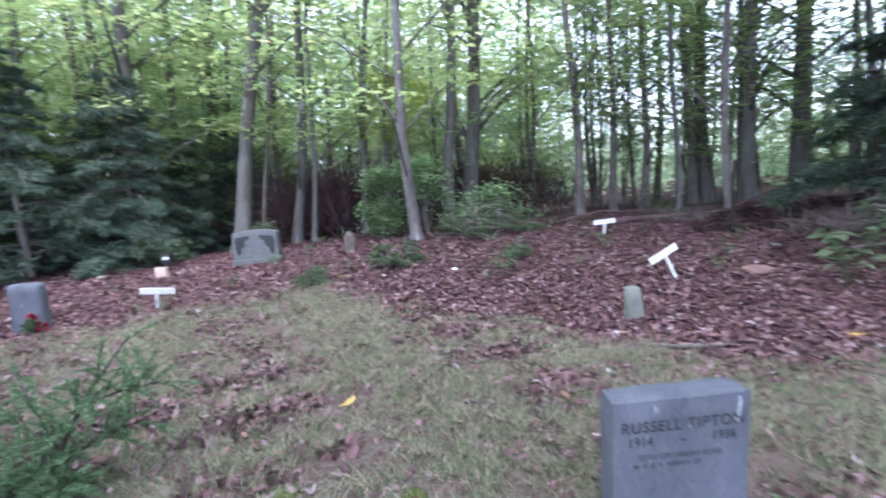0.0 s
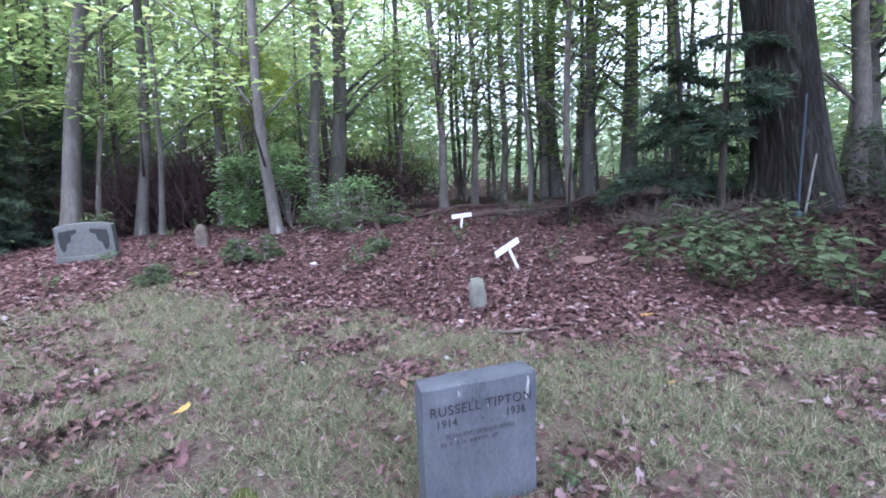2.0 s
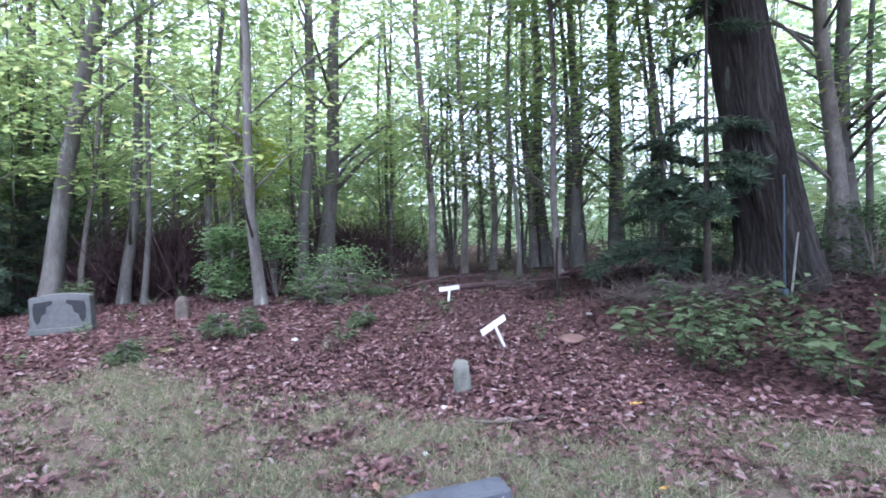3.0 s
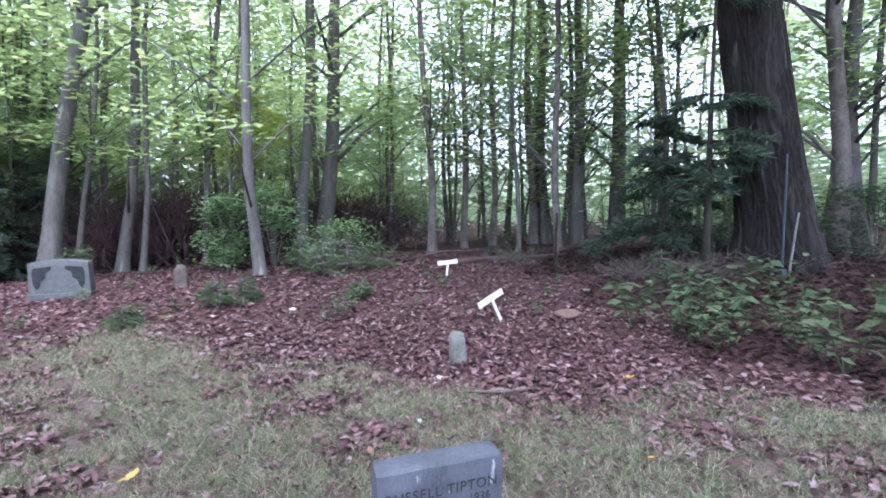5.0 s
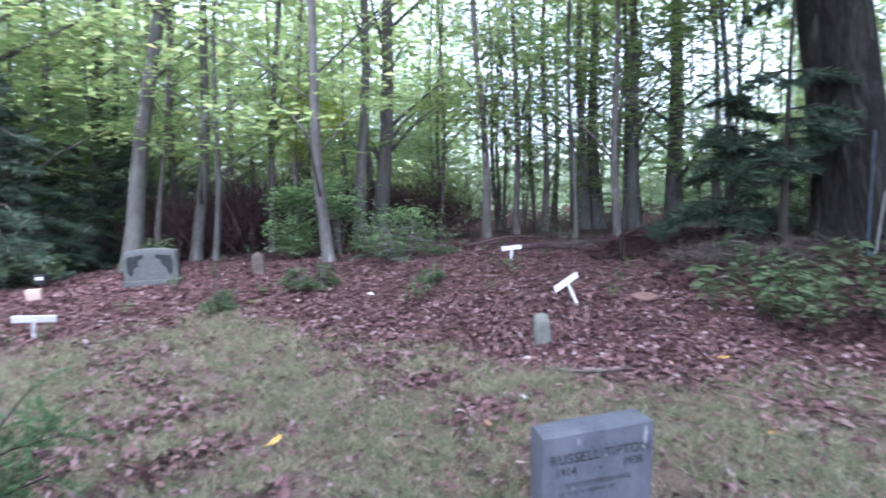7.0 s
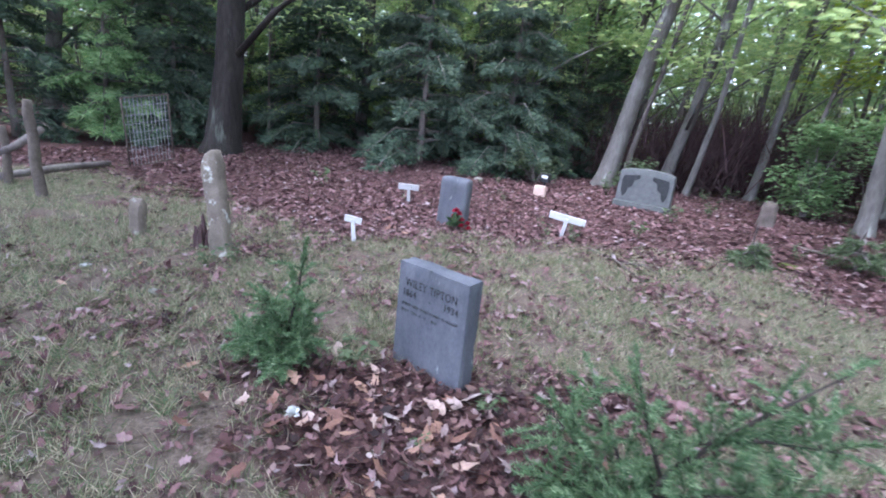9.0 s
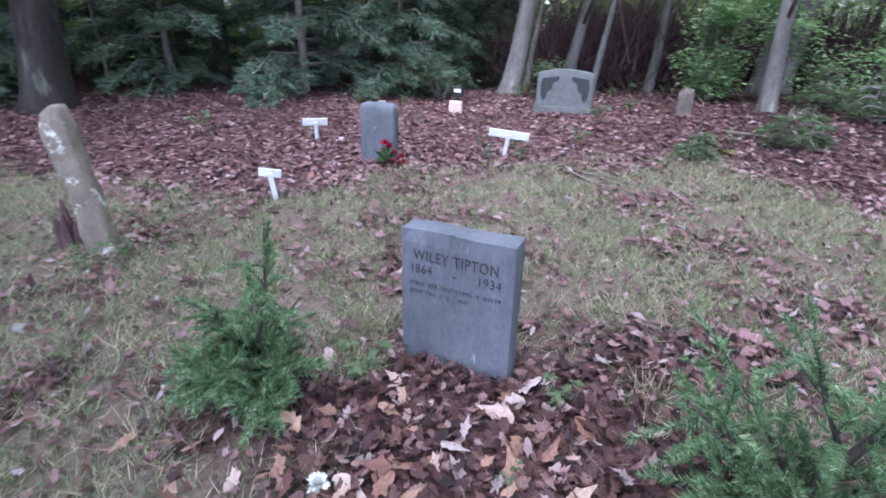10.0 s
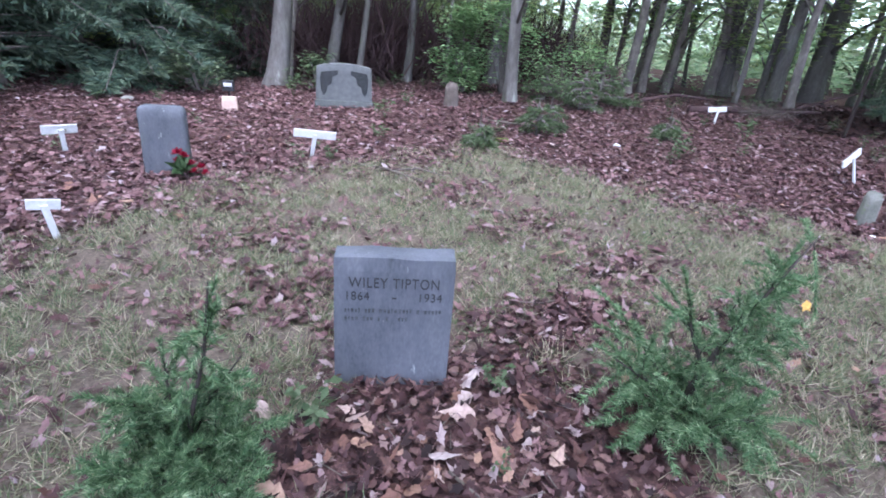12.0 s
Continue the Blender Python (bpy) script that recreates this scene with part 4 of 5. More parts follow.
yew(-3.57, 1.74, [([(0, 0, -0.03), (0.03, 0.0, 0.2), (0.1, 0.0, 0.45), (0.15, -0.02, 0.74)], 0.012, 0.7, 0.85), ([(0, 0, 0), (-0.07, 0.02, 0.16), (-0.14, -0.03, 0.3)], 0.01, 1.2, 1),
                  ([(0, 0, 0), (0.12, -0.05, 0.12), (0.22, -0.08, 0.17)], 0.01, 1.2, 1), ([(0, 0, 0), (0.02, -0.13, 0.1), (0.0, -0.22, 0.13)], 0.01, 1.2, 1), ([(0, 0, 0), (-0.06, 0.08, 0.18), (-0.07, 0.12, 0.42)], 0.008, 0.6, 0.8),
                  ([(0, 0, 0), (-0.07, -0.12, 0.08), (-0.14, -0.18, 0.12)], 0.009, 1, 1), ([(0, 0, 0), (0.13, -0.15, 0.07), (0.22, -0.22, 0.08)], 0.008, 1, 1), ([(0, 0, 0.05), (0.08, 0.06, 0.22), (0.2, 0.07, 0.4)], 0.008, 0.6, 0.8)], 41, "ragged green yew with an upright leader beside a gravestone", 300, 0.15)
yew(-1.58, 1.78, [([(0, 0, -0.05), (0.03, 0.0, 0.15), (0.12, 0.02, 0.34), (0.27, 0.05, 0.56), (0.48, 0.1, 0.82)], 0.024, 1.5, 1), ([(0.06, 0.01, 0.25), (-0.02, 0.03, 0.4), (-0.1, 0.04, 0.6)], 0.009, 0.5, 1),
                 ([(0.04, 0, 0.15), (0.26, 0.02, 0.28), (0.52, 0.1, 0.36)], 0.009, 0.8, 1), ([(0, 0, 0.05), (-0.18, -0.02, 0.2), (-0.4, -0.03, 0.36)], 0.009, 0.9, 1), ([(0, 0, 0.02), (0.0, -0.13, 0.1), (-0.04, -0.22, 0.13)], 0.009, 1.2, 1),
                 ([(0, 0, 0.05), (-0.14, 0.1, 0.26), (-0.28, 0.16, 0.44)], 0.008, 0.6, 1), ([(0.15, 0.02, 0.44), (0.34, 0.1, 0.5), (0.55, 0.18, 0.52)], 0.007, 0.7, 1), ([(0, 0, 0.02), (0.12, -0.12, 0.09), (0.2, -0.18, 0.12)], 0.008, 1.2, 1),
                 ([(0, 0, 0.02), (-0.16, -0.08, 0.1), (-0.26, -0.14, 0.13)], 0.008, 1, 1)], 43,
    "spreading green yew with bare crooked limbs beside a gravestone", 270, 0.2)


def blossom(parent, name, at, size, petals, material, seed, label=""):
    r = np.random.default_rng(seed)
    a = r.random(petals) * 2 * math.pi
    el = r.random(petals) * 1.57
    d = np.stack([np.cos(a) * np.cos(el), np.sin(a) * np.cos(el), np.sin(el)], 1)
    c = np.array(at) + d * size * 0.45
    v, f = leaf_geometry(c, size * 0.7, 0.5, 0.6, 0.1, 0.25, seed, d)
    return mesh_object(name, v, f, material, parent, False, label)


posy = thing("red_flowers", pose(-4.56, 5.12, z_at(-4.56, 5.12)), "red cloth flowers with green leaves at a gravestone's foot", "flowers")
for i, (a, b, c, s) in enumerate(((0.0, 0.03, 0.22, 0.08), (0.05, 0.02, 0.19, 0.075), (0.0, -0.02, 0.15, 0.07), (0.12, -0.02, 0.13, 0.075), (0.19, 0.0, 0.1, 0.07), (0.15, -0.06, 0.07, 0.065), (0.24, -0.04, 0.06, 0.06))):
    blossom(posy, "blossom", (a, b, c), s, 26, M_RED, 60 + i)
    mesh_object("flower_stem", *tube([(0.03, 0, 0), (a * 0.6, b * 0.6, c * 0.6), (a, b, c)], [0.004, 0.003, 0.003], 5), M_PLANT, posy)
blossom(posy, "green_leaves", (0.03, -0.02, 0.07), 0.2, 26, M_PLANT, 77)

fl = thing("white_flower", pose(-3.02, 1.33, z_at(-3.02, 1.33) + 0.03), "fallen white flower head on dead leaves", "flower")
blossom(fl, "petals", (0, 0, 0.0), 0.055, 60, M_PETAL, 5)


def chip(x, y, s, seed, material, label, name="pale_stone", category="stone", flat=0.45):
    """A small irregular stone or lump, half sunk."""
    st = thing(name, pose(x, y, z_at(x, y), 0, 0, 37 * seed), label, category)
    bm = bmesh.new()
    bmesh.ops.create_icosphere(bm, subdivisions=2, radius=1)
    for v in bm.verts:
        n = noise.noise(v.co * 1.3 + Vector((seed * 3.1, 0, 0)))
        v.co = Vector((v.co.x * s, v.co.y * s * 0.75, v.co.z * s * flat)) * (1 + 0.45 * n)
        v.co.z += s * flat * 0.4
    part("lump", bm, material, st, smooth=True)
    return st


for i, (x, y, s) in enumerate(((0.66, 6.64, 0.06), (-6.4, 8.95, 0.12), (-5.4, 7.6, 0.05), (1.78, 2.99, 0.035), (-4.87, 1.65, 0.05), (2.39, 2.27, 0.04), (-5.68, 1.54, 0.04), (-4.3, 9.2, 0.06), (5.2, 6.3, 0.06), (2.2, 4.08, 0.06))):
    chip(x, y, s, i + 1, M_PALE_WOOD if i % 3 else M_WHITE, "small pale stone lying on the ground")
chip(4.36, 5.35, 0.25, 21, M_ROCK, "flat reddish rock bedded in dead leaves", "flat_rock", "rock", 0.16)
chip(4.26, 2.22, 0.13, 22, M_MOSS, "low cushion of yellow-green moss", "moss_cushion", "moss", 0.14)
chip(5.48, 9.6, 0.2, 23, M_MOSS, "mossy hump beside the log", "moss_cushion", "moss", 0.3)
chip(-0.28, 1.63, 0.11, 26, M_MOSS, "low cushion of yellow-green moss", "moss_cushion", "moss", 0.16)
chip(0.38, 1.55, 0.1, 27, M_MOSS, "low cushion of yellow-green moss", "moss_cushion", "moss", 0.16)
chip(-1.0, 6.6, 0.14, 25, M_MOSS, "low cushion of yellow-green moss", "moss_cushion", "moss", 0.2)

blk = thing("brick_block", pose(-4.75, 8.25, z_at(-4.75, 8.25), 0, 0, 8), "pinkish brick block standing among dead leaves", "brick")
part("block", slab_bm(0.22, 0.12, 0.2, 3, 0.006, 0.03, 0.005, 0.05, 0.01, 0, (4, 3, 4)), M_PINK, blk)
lan = thing("grave_lantern", pose(-4.82, 8.6, z_at(-4.82, 8.6)), "small black grave lantern with a white panel", "lantern")
part("case", box_bm(0.17, 0.1, 0.16, 0.01, (0, 0, 0.3)), M_BLACK, lan)
part("panel", box_bm(0.12, 0.012, 0.055, 0.004, (0, -0.055, 0.32)), M_WHITE, lan, "white front panel")
part("stake", box_bm(0.03, 0.03, 0.26, 0.004, (0, 0, 0.1)), M_BLACK, lan)

# rotten stump beside the tall marker
stump = thing("rotten_stump", pose(-5.58, 2.46, z_at(-5.58, 2.46)), "dark rotten stump beside the tall marker", "stump")
for i in range(5):
    a = 1.3 * i
    mesh_object("splinter", *tube([(0.05 * math.cos(a), 0.05 * math.sin(a), -0.05), (0.07 * math.cos(a), 0.06 * math.sin(a), 0.12), (0.09 * math.cos(a + 0.3), 0.08 * math.sin(a), 0.2 + 0.05 * (i % 3))], [0.05, 0.035, 0.008], 6), M_BRUSH, stump)


def stick(pts, r0, label, name="fallen_branch", material=None, group=""):
    z0 = z_at(pts[0][0], pts[0][1])
    st = thing(name, pose(pts[0][0], pts[0][1], z0), label, "branch", group)
    p = [(a - pts[0][0], b - pts[0][1], z_at(a, b) - z0 + c) for a, b, c in pts]
    mesh_object("wood", *tube(p, np.linspace(r0, r0 * 0.35, len(p)), 7), material or M_TWIG, st, True)
    return st


stick([(2.3, 3.62, 0.02), (2.5, 3.4, 0.05), (2.75, 3.32, 0.05), (3.0, 3.4, 0.02)], 0.022, "curved fallen branch lying before a small marker")
stick([(-3.05, 5.6, 0.02), (-2.6, 5.3, 0.04), (-2.2, 4.85, 0.03)], 0.02, "dark crooked stick in the turf")
stick([(-2.6, 5.32, 0.02), (-2.3, 5.3, 0.06), (-2.0, 5.1, 0.03)], 0.016, "dark crooked stick in the turf")
stick([(-1.0, 7.7, 0.02), (-0.66, 7.51, 0.05), (-0.2, 7.5, 0.02)], 0.024, "dark stick lying on dead leaves")
stick([(5.7, 5.6, 0.05), (6.3, 5.4, 0.12), (7.1, 5.1, 0.08)], 0.025, "grey fallen branch on the mound")
stick([(3.6, 9.35, 0.05), (4.4, 9.3, 0.1), (5.2, 9.25, 0.08), (6.4, 9.1, 0.1)], 0.08, "old dark log lying along the crest", "log", M_BRUSH)
stick([(2.9, 10.2, 0.06), (4.0, 10.5, 0.2), (5.3, 10.2, 0.12)], 0.04, "crooked dead limb over the log", material=M_BRUSH)
stick([(6.6, 9.9, 0.05), (7.3, 9.8, 0.3), (8.1, 9.9, 0.42), (8.6, 10.1, 0.3)], 0.035, "crooked dead limb on the crest", material=M_BRUSH)
stick([(0.42, 3.3, 0.01), (0.57, 3.16, 0.03), (0.72, 3.1, 0.01)], 0.012, "thin twig in the turf")
stick([(-2.65, 1.55, 0.03), (-2.55, 1.42, 0.03), (-2.5, 1.36, 0.02)], 0.007, "thin twig on dead leaves")
stick([(-2.1, 2.75, 0.02), (-1.85, 2.7, 0.03), (-1.6, 2.8, 0.02)], 0.008, "thin twig on dead leaves")


# ---- herbs and seedlings ----
def herb(x, y, s, seed, label, leaves=16, material=None, leaf=0.11, name="herb", group="broad-leaved herbs on the leaf litter"):
    r = np.random.default_rng(seed)
    h = thing(name, pose(x, y, z_at(x, y)), label, "plant", group)
    for k in range(3):
        a = 2.1 * k + seed
        e = np.array([0.17 * s * math.cos(a), 0.17 * s * math.sin(a), 0.3 * s + 0.09 * k])
        mesh_object("stalk", *tube([(0, 0, -0.02), e * 0.55 + np.array([0, 0, 0.05]), e], [0.004, 0.003, 0.002], 4), M_PLANT, h)
        n = leaves // 2
        t = r.random(n)[:, None] * 0.75 + 0.3
        aa = r.random(n) * 2 * math.pi
        d = np.stack([np.cos(aa), np.sin(aa), -0.55 + 0.8 * r.random(n)], 1)
        v, f = leaf_geometry(e * t + d * leaf * 0.55, leaf * s, 0.35, 0.5, 0.1, 0.4, seed + k, d)
        tagged(mesh_object("leaf_spray", v, f, material or M_PLANT, h), kind="stuff")
    return h


HERBS = [herb(5.6, 4.3, 1.0, 3, "broad-leaved green herb in the leaf litter", 34, M_HERB, 0.09), herb(6.4, 4.6, 1.2, 4, "pale broad-leaved herb in the leaf litter", 26, M_PALE_PLANT, 0.11), herb(5.2, 3.6, 0.8, 5, "pale broad-leaved herb in the leaf litter", 24, M_PALE_PLANT, 0.1)]
hr = random.Random(3)
for _ in range(46):
    x, y = hr.uniform(4.6, 9.0), hr.uniform(2.3, 5.4)
    if wave(x * 1.5, y * 1.5) > -0.35 and math.hypot(x - 8.9, y - 6.2) > 1.1:
        copy_thing(hr.choice(HERBS), pose(x, y, z_at(x, y), 0, 0, hr.uniform(0, 360)) @ Matrix.Scale(hr.uniform(0.7, 1.5), 4))
for _ in range(46):
    x, y = hr.uniform(-8, 6), hr.uniform(5.2, 12.5)
    if litter(x, y) > 0.7:
        copy_thing(hr.choice(HERBS), pose(x, y, z_at(x, y), 0, 0, hr.uniform(0, 360)) @ Matrix.Scale(hr.uniform(0.3, 0.75), 4))
for x, y, s in ((1.3, 6.13, 0.8), (1.5, 6.4, 0.7), (1.1, 6.0, 0.6), (-3.55, 5.6, 0.6), (-3.2, 5.65, 0.5), (-4.0, 9.8, 0.9), (-3.14, 1.86, 0.42), (-2.45, 1.55, 0.25), (-5.05, 2.4, 0.5), (-5.12, 2.2, 0.4), (1.95, 1.2, 0.4), (-2.35, 2.0, 0.3)):
    copy_thing(hr.choice(HERBS), pose(x, y, z_at(x, y), 0, 0, hr.uniform(0, 360)) @ Matrix.Scale(s, 4))
for i, (x, y, s) in enumerate(((-0.4, 7.0, 0.6), (-0.1, 7.3, 0.5), (-1.4, 6.3, 0.4), (1.67, 7.06, 0.45), (1.1, 9.0, 0.9), (1.6, 9.3, 1.1), (2.3, 9.8, 0.8), (6.6, 6.3, 0.6), (0.7, 9.7, 0.9))):
    conifer("pine_seedling", x, y, 0.75 * s, 0.5 * s, 30 + i, "soft feathery pine seedling among dead leaves", 0.05, 14, M_PALE_PLANT, "pine seedlings", 0.06)


# ---- bushes, brushwood that stands in for shade, and far woods ----
def bush(x, y, crown_low, crown_high, radius, seed, label, material, clumps=40, size=0.1):
    me, tips = crown_mesh(seed, crown_low, crown_high, radius, clumps, 45, size, material)
    b = thing("bush", pose(x, y, z_at(x, y)), label, "bush")
    for c in tips[:12]:
        mesh_object("stem", *tube([(0, 0, -0.1), (c[0] * 0.5, c[1] * 0.5, c[2] * 0.7), tuple(c)], [0.02, 0.012, 0.004], 5), M_BARK_DARK, b)
    o = new("leaves", me)
    o.parent = b
    return b


bush(-0.81, 10.35, 0.15, 1.5, 0.55, 81, "dense layered green bush at a trunk's foot", M_LEAF_DARK, 60, 0.1)
bush(0.1, 10.66, 0.8, 1.7, 0.7, 82, "pale-leaved green bush at the wood's edge", M_LEAF_DARK, 22, 0.12)
bush(-5.6, 10.0, 0.05, 0.7, 0.6, 83, "low pale-leaved bush behind the graves", M_PALE_PLANT, 10, 0.11)
bush(-3.6, 10.4, 0.05, 0.6, 0.5, 84, "low pale-leaved bush behind the headstone", M_PALE_PLANT, 8, 0.11)
bush(1.35, 10.49, 0.1, 1.0, 1.1, 85, "dim green bush at the wood's edge", M_LEAF_DARK, 36, 0.09)
bush(8.3, 2.9, 0.05, 0.9, 0.8, 86, "dark green bush on the mound's flank", M_LEAF_DARK, 26, 0.09)
for bx, by, k in ((12.2, 9.6, 88), (13.4, 8.0, 89), (11.8, 6.6, 90), (10.2, 10.6, 91), (12.6, 12.2, 92)):
    bush(bx, by, 0.05, 1.5, 1.2, k, "dim green bush in the shade beyond the great tree", M_PLANT, 34, 0.11)
bush(11.0, 8.5, 0.1, 1.2, 1.0, 87, "green bush beyond the great tree", M_PLANT, 26, 0.1)


def scatter_ring(n, r0, r1, a0, a1, z0, z1, seed, power=1.0):
    r = np.random.default_rng(seed)
    q, a = np.sqrt(r0 ** 2 + (r1 ** 2 - r0 ** 2) * r.random(n)), np.radians(a0 + (a1 - a0) * r.random(n))
    x, y = q * np.sin(a), 3 + q * np.cos(a)
    return np.stack([x, y, height(x, y) + z0 + (z1 - z0) * r.random(n) ** power], 1)


c = scatter_ring(300, 13.2, 30, -95, 92, 0.05, 0.6, 5, 1.6)
v, f = leaf_geometry(np.repeat(c, 26, 0) + rng.normal(0, 1, (300 * 26, 3)) * np.array([0.45, 0.45, 0.2]), 0.12, 0.7, 0.6, 0.1, 0.4, 6)
tagged(mesh_object("undergrowth", v, f, M_LEAF_DARK), "low dim green undergrowth on the forest floor", "undergrowth", kind="stuff")
# far foliage in two layers; its paleness is painted haze
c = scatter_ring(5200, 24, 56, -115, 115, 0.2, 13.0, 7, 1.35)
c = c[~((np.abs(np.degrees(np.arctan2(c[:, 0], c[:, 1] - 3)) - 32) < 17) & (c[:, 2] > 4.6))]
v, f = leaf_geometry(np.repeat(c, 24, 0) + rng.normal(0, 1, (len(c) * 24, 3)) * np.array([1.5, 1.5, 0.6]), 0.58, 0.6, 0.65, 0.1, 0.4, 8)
tagged(mesh_object("far_wood", v, f, M_LEAF_HAZE), "foliage of the far wood, paled for haze", "far wood", kind="stuff")
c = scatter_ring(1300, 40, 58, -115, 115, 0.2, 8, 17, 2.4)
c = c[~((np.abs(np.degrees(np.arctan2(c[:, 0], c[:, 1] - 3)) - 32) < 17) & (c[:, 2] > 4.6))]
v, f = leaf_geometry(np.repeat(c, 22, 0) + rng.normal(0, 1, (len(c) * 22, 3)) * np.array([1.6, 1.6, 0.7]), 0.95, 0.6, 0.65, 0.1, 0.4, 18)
tagged(mesh_object("far_wood", v, f, M_LEAF_HAZE), "foliage low in the far wood, paled for haze", "far wood", kind="stuff")
c = scatter_ring(2600, 21, 42, -100, 14, 0.4, 13.0, 27, 1.1)
v, f = leaf_geometry(np.repeat(c, 26, 0) + rng.normal(0, 1, (len(c) * 26, 3)) * np.array([1.2, 1.2, 0.4]), 0.42, 0.6, 0.65, 0.1, 0.4, 28)
tagged(mesh_object("far_wood", v, f, M_LEAF), "green foliage in the depth of the wood", "far wood", kind="stuff")
# dark twig tangles added in place of the shadows under the trees
for name, cx, cy, rx, ry, n in (("brushwood", -2.69, 13.84, 2.2, 1.3, 3600), ("brushwood", 1.77, 15.78, 2.2, 1.3, 2600)):
    b = np.stack([cx + rng.normal(0, 0.55, n) * rx, cy + rng.normal(0, 0.5, n) * ry, np.zeros(n)], 1)
    b[:, 2] = height(b[:, 0], b[:, 1]) + rng.random(n) * 0.9
    d = np.stack([rng.normal(0, 0.55, n), rng.normal(0, 0.55, n), 0.35 + rng.random(n)], 1)
    v, f = needle_geometry(b, d, 0.8 + 1.4 * rng.random(n), 0.03, 3)
    tagged(mesh_object(name, v, f, M_BRUSH), "dark brown twig tangle standing in for shade in the wood", "brushwood", kind="stuff")


for cx, cy, n in ((6.4, 6.6, 420), (7.2, 6.1, 300), (8.6, 5.9, 260), (5.0, 9.2, 260)):
    b = np.stack([cx + rng.normal(0, 0.38, n), cy + rng.normal(0, 0.28, n), np.zeros(n)], 1)
    b[:, 2] = height(b[:, 0], b[:, 1]) + 0.12 * rng.random(n)
    d = np.stack([rng.normal(0, 0.8, n), rng.normal(0, 0.8, n), 0.1 + 0.5 * rng.random(n)], 1)
    v, f = needle_geometry(b, d, 0.25 + 0.4 * rng.random(n), 0.012, 4)
    tagged(mesh_object("brush_pile", v, f, M_TWIG), "low heap of dead brown twigs on the mound", "brush pile", kind="stuff")


# ---- leaf litter and turf ----
def lobed_geometry(centres, size, seed):
    """Curled lobed leaves, a fan of triangles each."""
    r = np.random.default_rng(seed)
    n, k = len(centres), 14
    a = np.linspace(0, 2 * math.pi, k, endpoint=False)
    rad = np.array([1.15, 0.55, 0.86, 0.5, 0.78, 0.5, 0.66, 0.62, 0.66, 0.46, 0.78, 0.52, 0.82, 0.6])
    s = size * (0.65 + 0.7 * r.random(n))
    yaw = r.random(n) * 2 * math.pi
    tx, ty = r.normal(0, 0.42, n), r.normal(0, 0.42, n)
    curl = r.normal(0.35, 0.5, n)
    v = np.zeros((n, k + 1, 3))
    v[:, 0] = centres
    rr = rad[None, :] * (0.75 + 0.5 * r.random((n, k))) * s[:, None] * 0.5 * (1 - 0.38 * np.sin(a)[None] ** 2)
    dx, dy = rr * np.cos(a[None] + yaw[:, None]), rr * np.sin(a[None] + yaw[:, None])
    v[:, 1:, 0] = centres[:, 0:1] + dx
    v[:, 1:, 1] = centres[:, 1:2] + dy
    v[:, 1:, 2] = centres[:, 2:3] + dx * tx[:, None] + dy * ty[:, None] + curl[:, None] * rr ** 2 / (s[:, None] + 1e-6)
    o = np.arange(n)[:, None, None] * (k + 1)
    i = np.arange(k)
    tri = np.stack([np.zeros(k, int), 1 + i, 1 + (i + 1) % k], 1)[None]
    return v.reshape(-1, 3), (o + tri).reshape(-1, 3)


def litter_places(n, x0, x1, y0, y1, seed, least=0.35, lift=0.03):
    r = np.random.default_rng(seed)
    x, y = x0 + (x1 - x0) * r.random(n), y0 + (y1 - y0) * r.random(n)
    keep = litter(x, y) + 0.25 * (r.random(n) - 0.5) > least
    x, y = x[keep], y[keep]
    return np.stack([x, y, height(x, y) + 0.008 + lift * r.random(len(x))], 1)


p = litter_places(92000, -12, 11, 1.0, 13.5, 1)
p = p[(p[:, 1] > 2.5) | (p[:, 0] > 3.0)]
# leaves on the mound take the darker colours, with its shade painted in
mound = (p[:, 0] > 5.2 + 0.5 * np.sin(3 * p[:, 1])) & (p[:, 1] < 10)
for q, stuff_, words in ((p[~mound], M_LITTER, "reddish brown layer of dead leaves"), (p[mound], M_LITTER_SHADE, "layer of dead leaves on the mound, darkened for shade")):
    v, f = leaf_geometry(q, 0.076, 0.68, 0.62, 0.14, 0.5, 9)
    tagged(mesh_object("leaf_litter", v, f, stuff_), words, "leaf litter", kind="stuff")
p = litter_places(9000, -6, 4.2, 0.6, 6.0, 2)
p = p[np.hypot((p[:, 0] + 2.45) / 1.2, (p[:, 1] - 1.65) / 0.8) > 1]
v, f = lobed_geometry(p, 0.082, 10)
tagged(mesh_object("leaf_litter", v, f, M_LITTER), "curled reddish brown dead leaves", "leaf litter", kind="stuff")
p = litter_places(6500, -4.4, -0.6, 0.6, 3.2, 3, 0.5, 0.035)
v, f = lobed_geometry(p, 0.066, 11)
tagged(mesh_object("leaf_litter", v, f, M_BED), "thick damp bed of reddish brown leaves on a grave", "leaf litter", kind="stuff")
p = litter_places(17000, -7, 5, -0.5, 6.5, 4, -0.4, 0.025)
v, f = lobed_geometry(p, 0.055, 12)
tagged(mesh_object("leaf_litter", v, f, M_LITTER), "scattered small dead leaves in the turf", "leaf litter", kind="stuff")
n = 6500
p = litter_places(n, -6, 4.5, 0.5, 8, 14, 0.3, 0.02)
ang = rng.random(len(p)) * 6.283
v, f = needle_geometry(p, np.stack([np.cos(ang), np.sin(ang), rng.normal(0.05, 0.12, len(p))], 1), 0.08 + 0.16 * rng.random(len(p)), 0.006, 15)
tagged(mesh_object("twig_litter", v, f, M_TWIG), "fine dead twigs among the leaves", "twigs", kind="stuff")


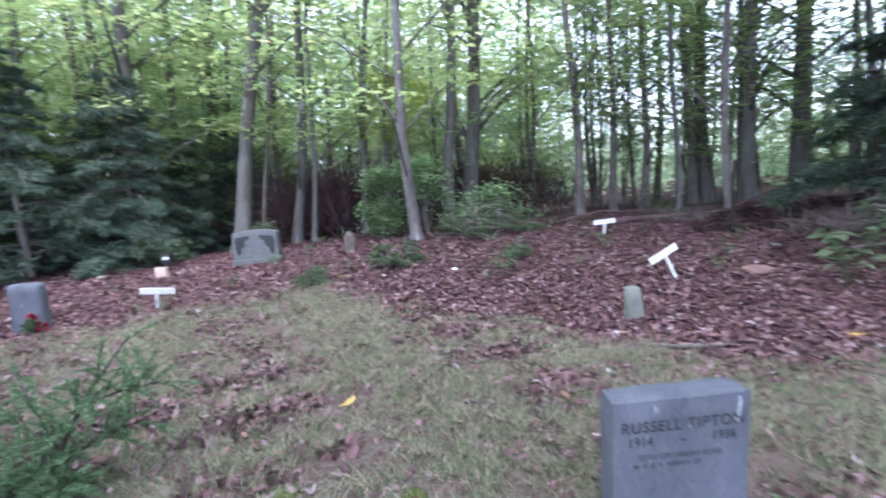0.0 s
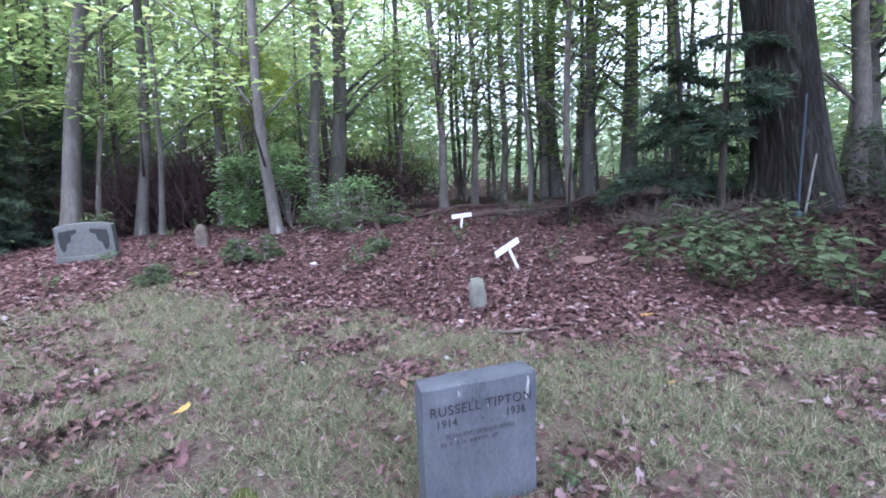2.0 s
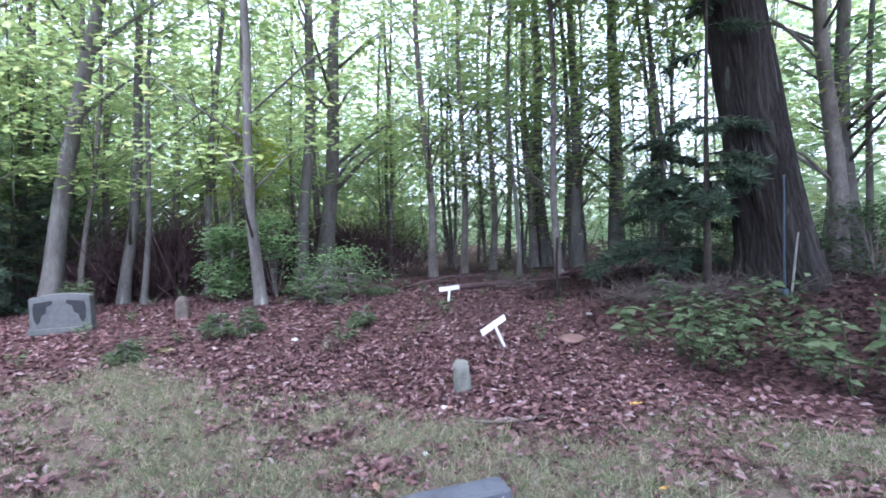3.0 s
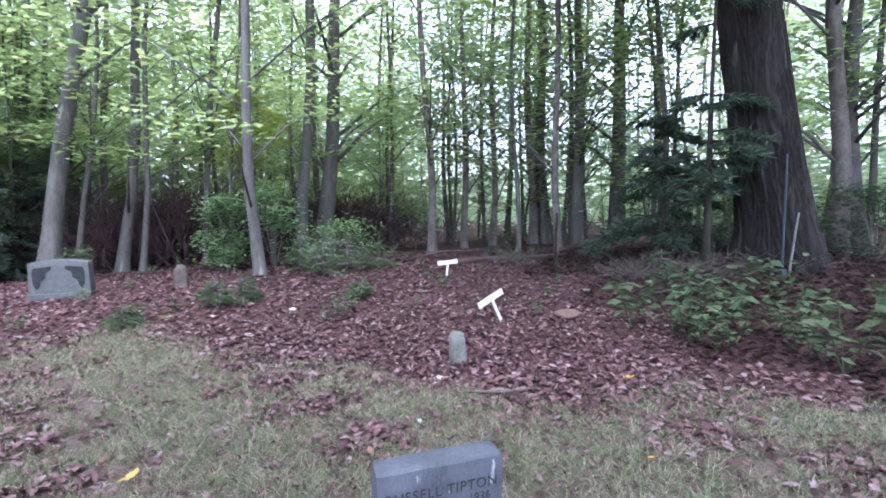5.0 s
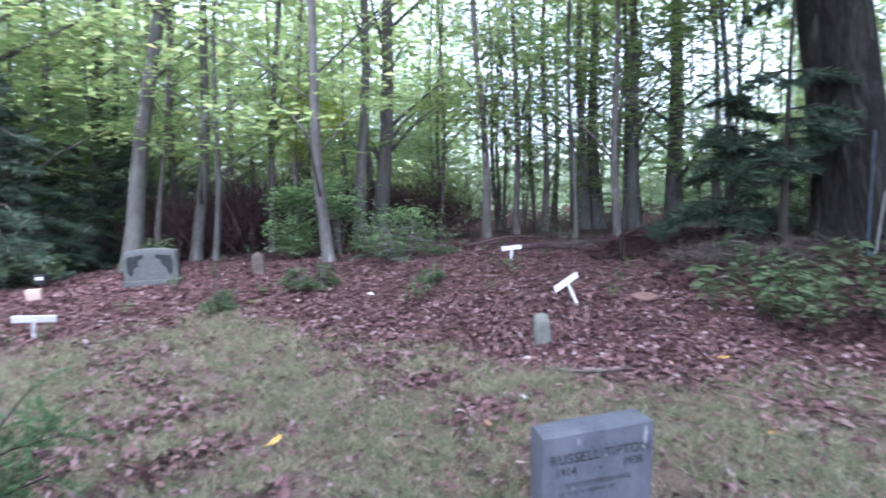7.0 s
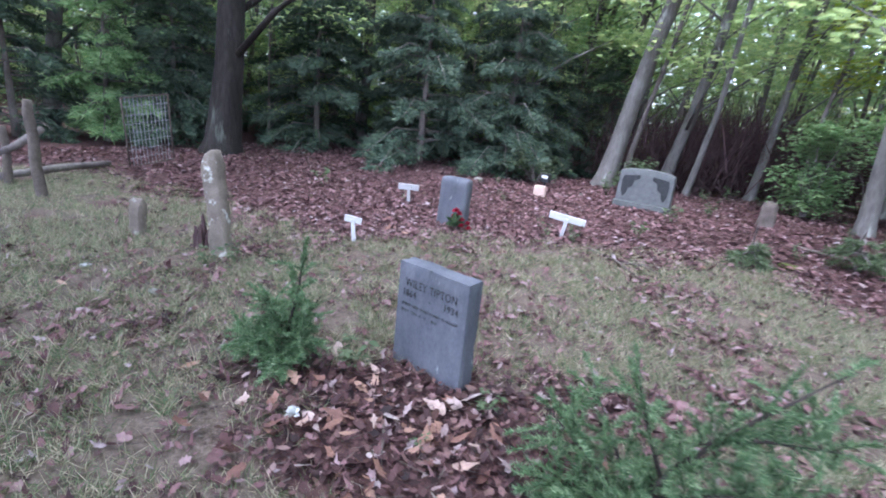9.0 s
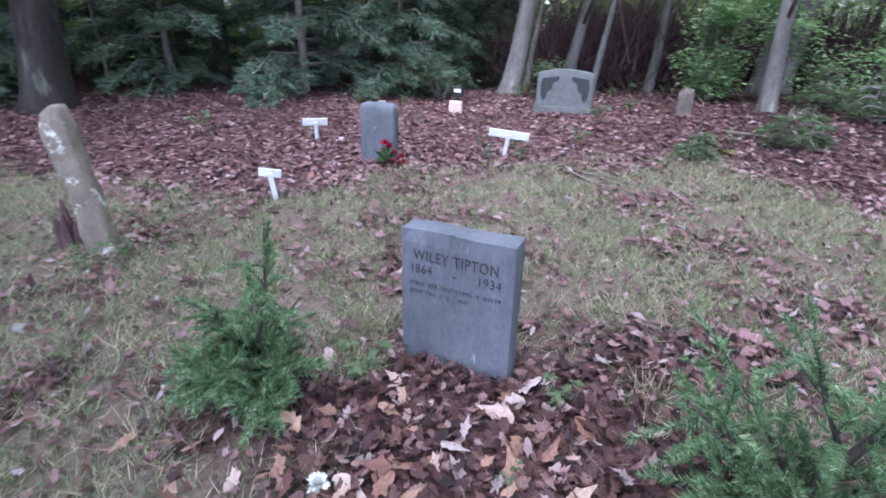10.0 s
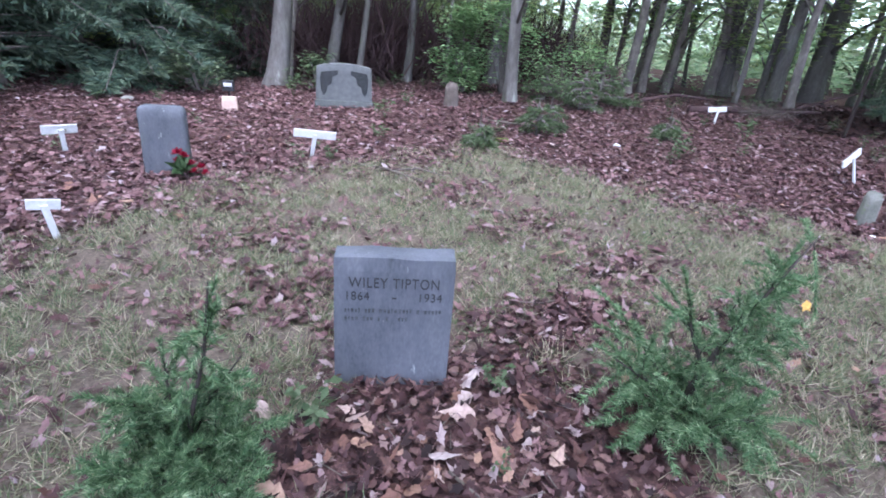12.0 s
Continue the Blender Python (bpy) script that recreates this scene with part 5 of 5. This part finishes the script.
def turf(tufts, per, x0, x1, y0, y1, seed, length, width, most=0.55):
    r = np.random.default_rng(seed)
    x, y = x0 + (x1 - x0) * r.random(tufts), y0 + (y1 - y0) * r.random(tufts)
    keep = (litter(x, y) + 0.3 * (r.random(tufts) - 0.5) < most) & (wave(x * 2.6, y * 2.6) + 0.6 * r.random(tufts) > -0.05)
    x, y = np.repeat(x[keep], per), np.repeat(y[keep], per)
    x, y = x + r.normal(0, 0.028, len(x)), y + r.normal(0, 0.028, len(x))
    b = np.stack([x, y, height(x, y) - 0.005], 1)
    d = np.stack([r.normal(0, 0.75, len(x)), r.normal(0, 0.75, len(x)), 0.45 + 0.6 * r.random(len(x))], 1)
    return needle_geometry(b, d, length * (0.5 + r.random(len(x))), width, seed)


v, f = turf(33000, 14, -10.0, 5.5, -1.0, 6.6, 21, 0.075, 0.0055, 0.66)
tagged(mesh_object("grass", v, f, M_GRASS), "thin, short, half-dry turf", "grass", kind="stuff")
v, f = turf(2400, 34, -7, 5, -0.5, 6.5, 22, 0.13, 0.005, 0.55)
tagged(mesh_object("grass", v, f, M_GRASS), "longer tufts of green grass", "grass", kind="stuff")

# large single leaves that lie on top
LEAF_MESHES = []
for k in range(4):
    v, f = lobed_geometry(np.zeros((1, 3)), 0.15, 100 + k)
    me = bpy.data.meshes.new("fallen_leaf")
    me.from_pydata(v.tolist(), [], f.tolist())
    me.materials.append(M_FRESH)
    LEAF_MESHES.append(me)
lr = random.Random(12)


def lay_leaf(x, y, s, me, name="fallen_leaf"):
    o = new(name, me)
    o.parent = GROUND
    o.matrix_basis = pose(x, y, z_at(x, y) + lr.uniform(0.03, 0.05), lr.uniform(-20, 20), lr.uniform(-20, 20), lr.uniform(0, 360)) @ Matrix.Scale(s, 4)


for _ in range(150):
    x, y = lr.gauss(-2.7, 0.5), lr.gauss(1.5, 0.33)
    if y > 0.9 and math.hypot(x + 3.42, y - 1.78) > 0.3 and not (-3.1 < x < -2.5 and 2.0 < y < 2.35):
        lay_leaf(x, y, lr.uniform(0.35, 0.85), lr.choice(LEAF_MESHES))
for _ in range(120):
    lay_leaf(lr.uniform(-6, 4), lr.uniform(1.0, 6.5), lr.uniform(0.35, 0.7), lr.choice(LEAF_MESHES))
for mat_, places in ((M_ORANGE, ((-0.13, 2.58, 0.9), (3.85, 3.24, 0.9), (0.3, 4.3, 0.4), (3.1, 1.9, 0.5), (-5.41, 1.82, 0.6))), (M_CREAM, ((0.88, 2.23, 0.8), (-2.2, 1.35, 0.6), (2.39, 2.3, 0.6), (0.9, 3.55, 0.35), (-1.95, 1.75, 0.6), (-3.6, 1.3, 0.5), (-0.2, 3.4, 0.35), (-3.3, 4.0, 0.5)))):
    v, f = lobed_geometry(np.zeros((1, 3)), 0.13, 300)
    me = bpy.data.meshes.new("fallen_leaf")
    me.from_pydata(v.tolist(), [], f.tolist())
    me.materials.append(mat_)
    for x, y, s in places:
        lay_leaf(x, y, s, me)
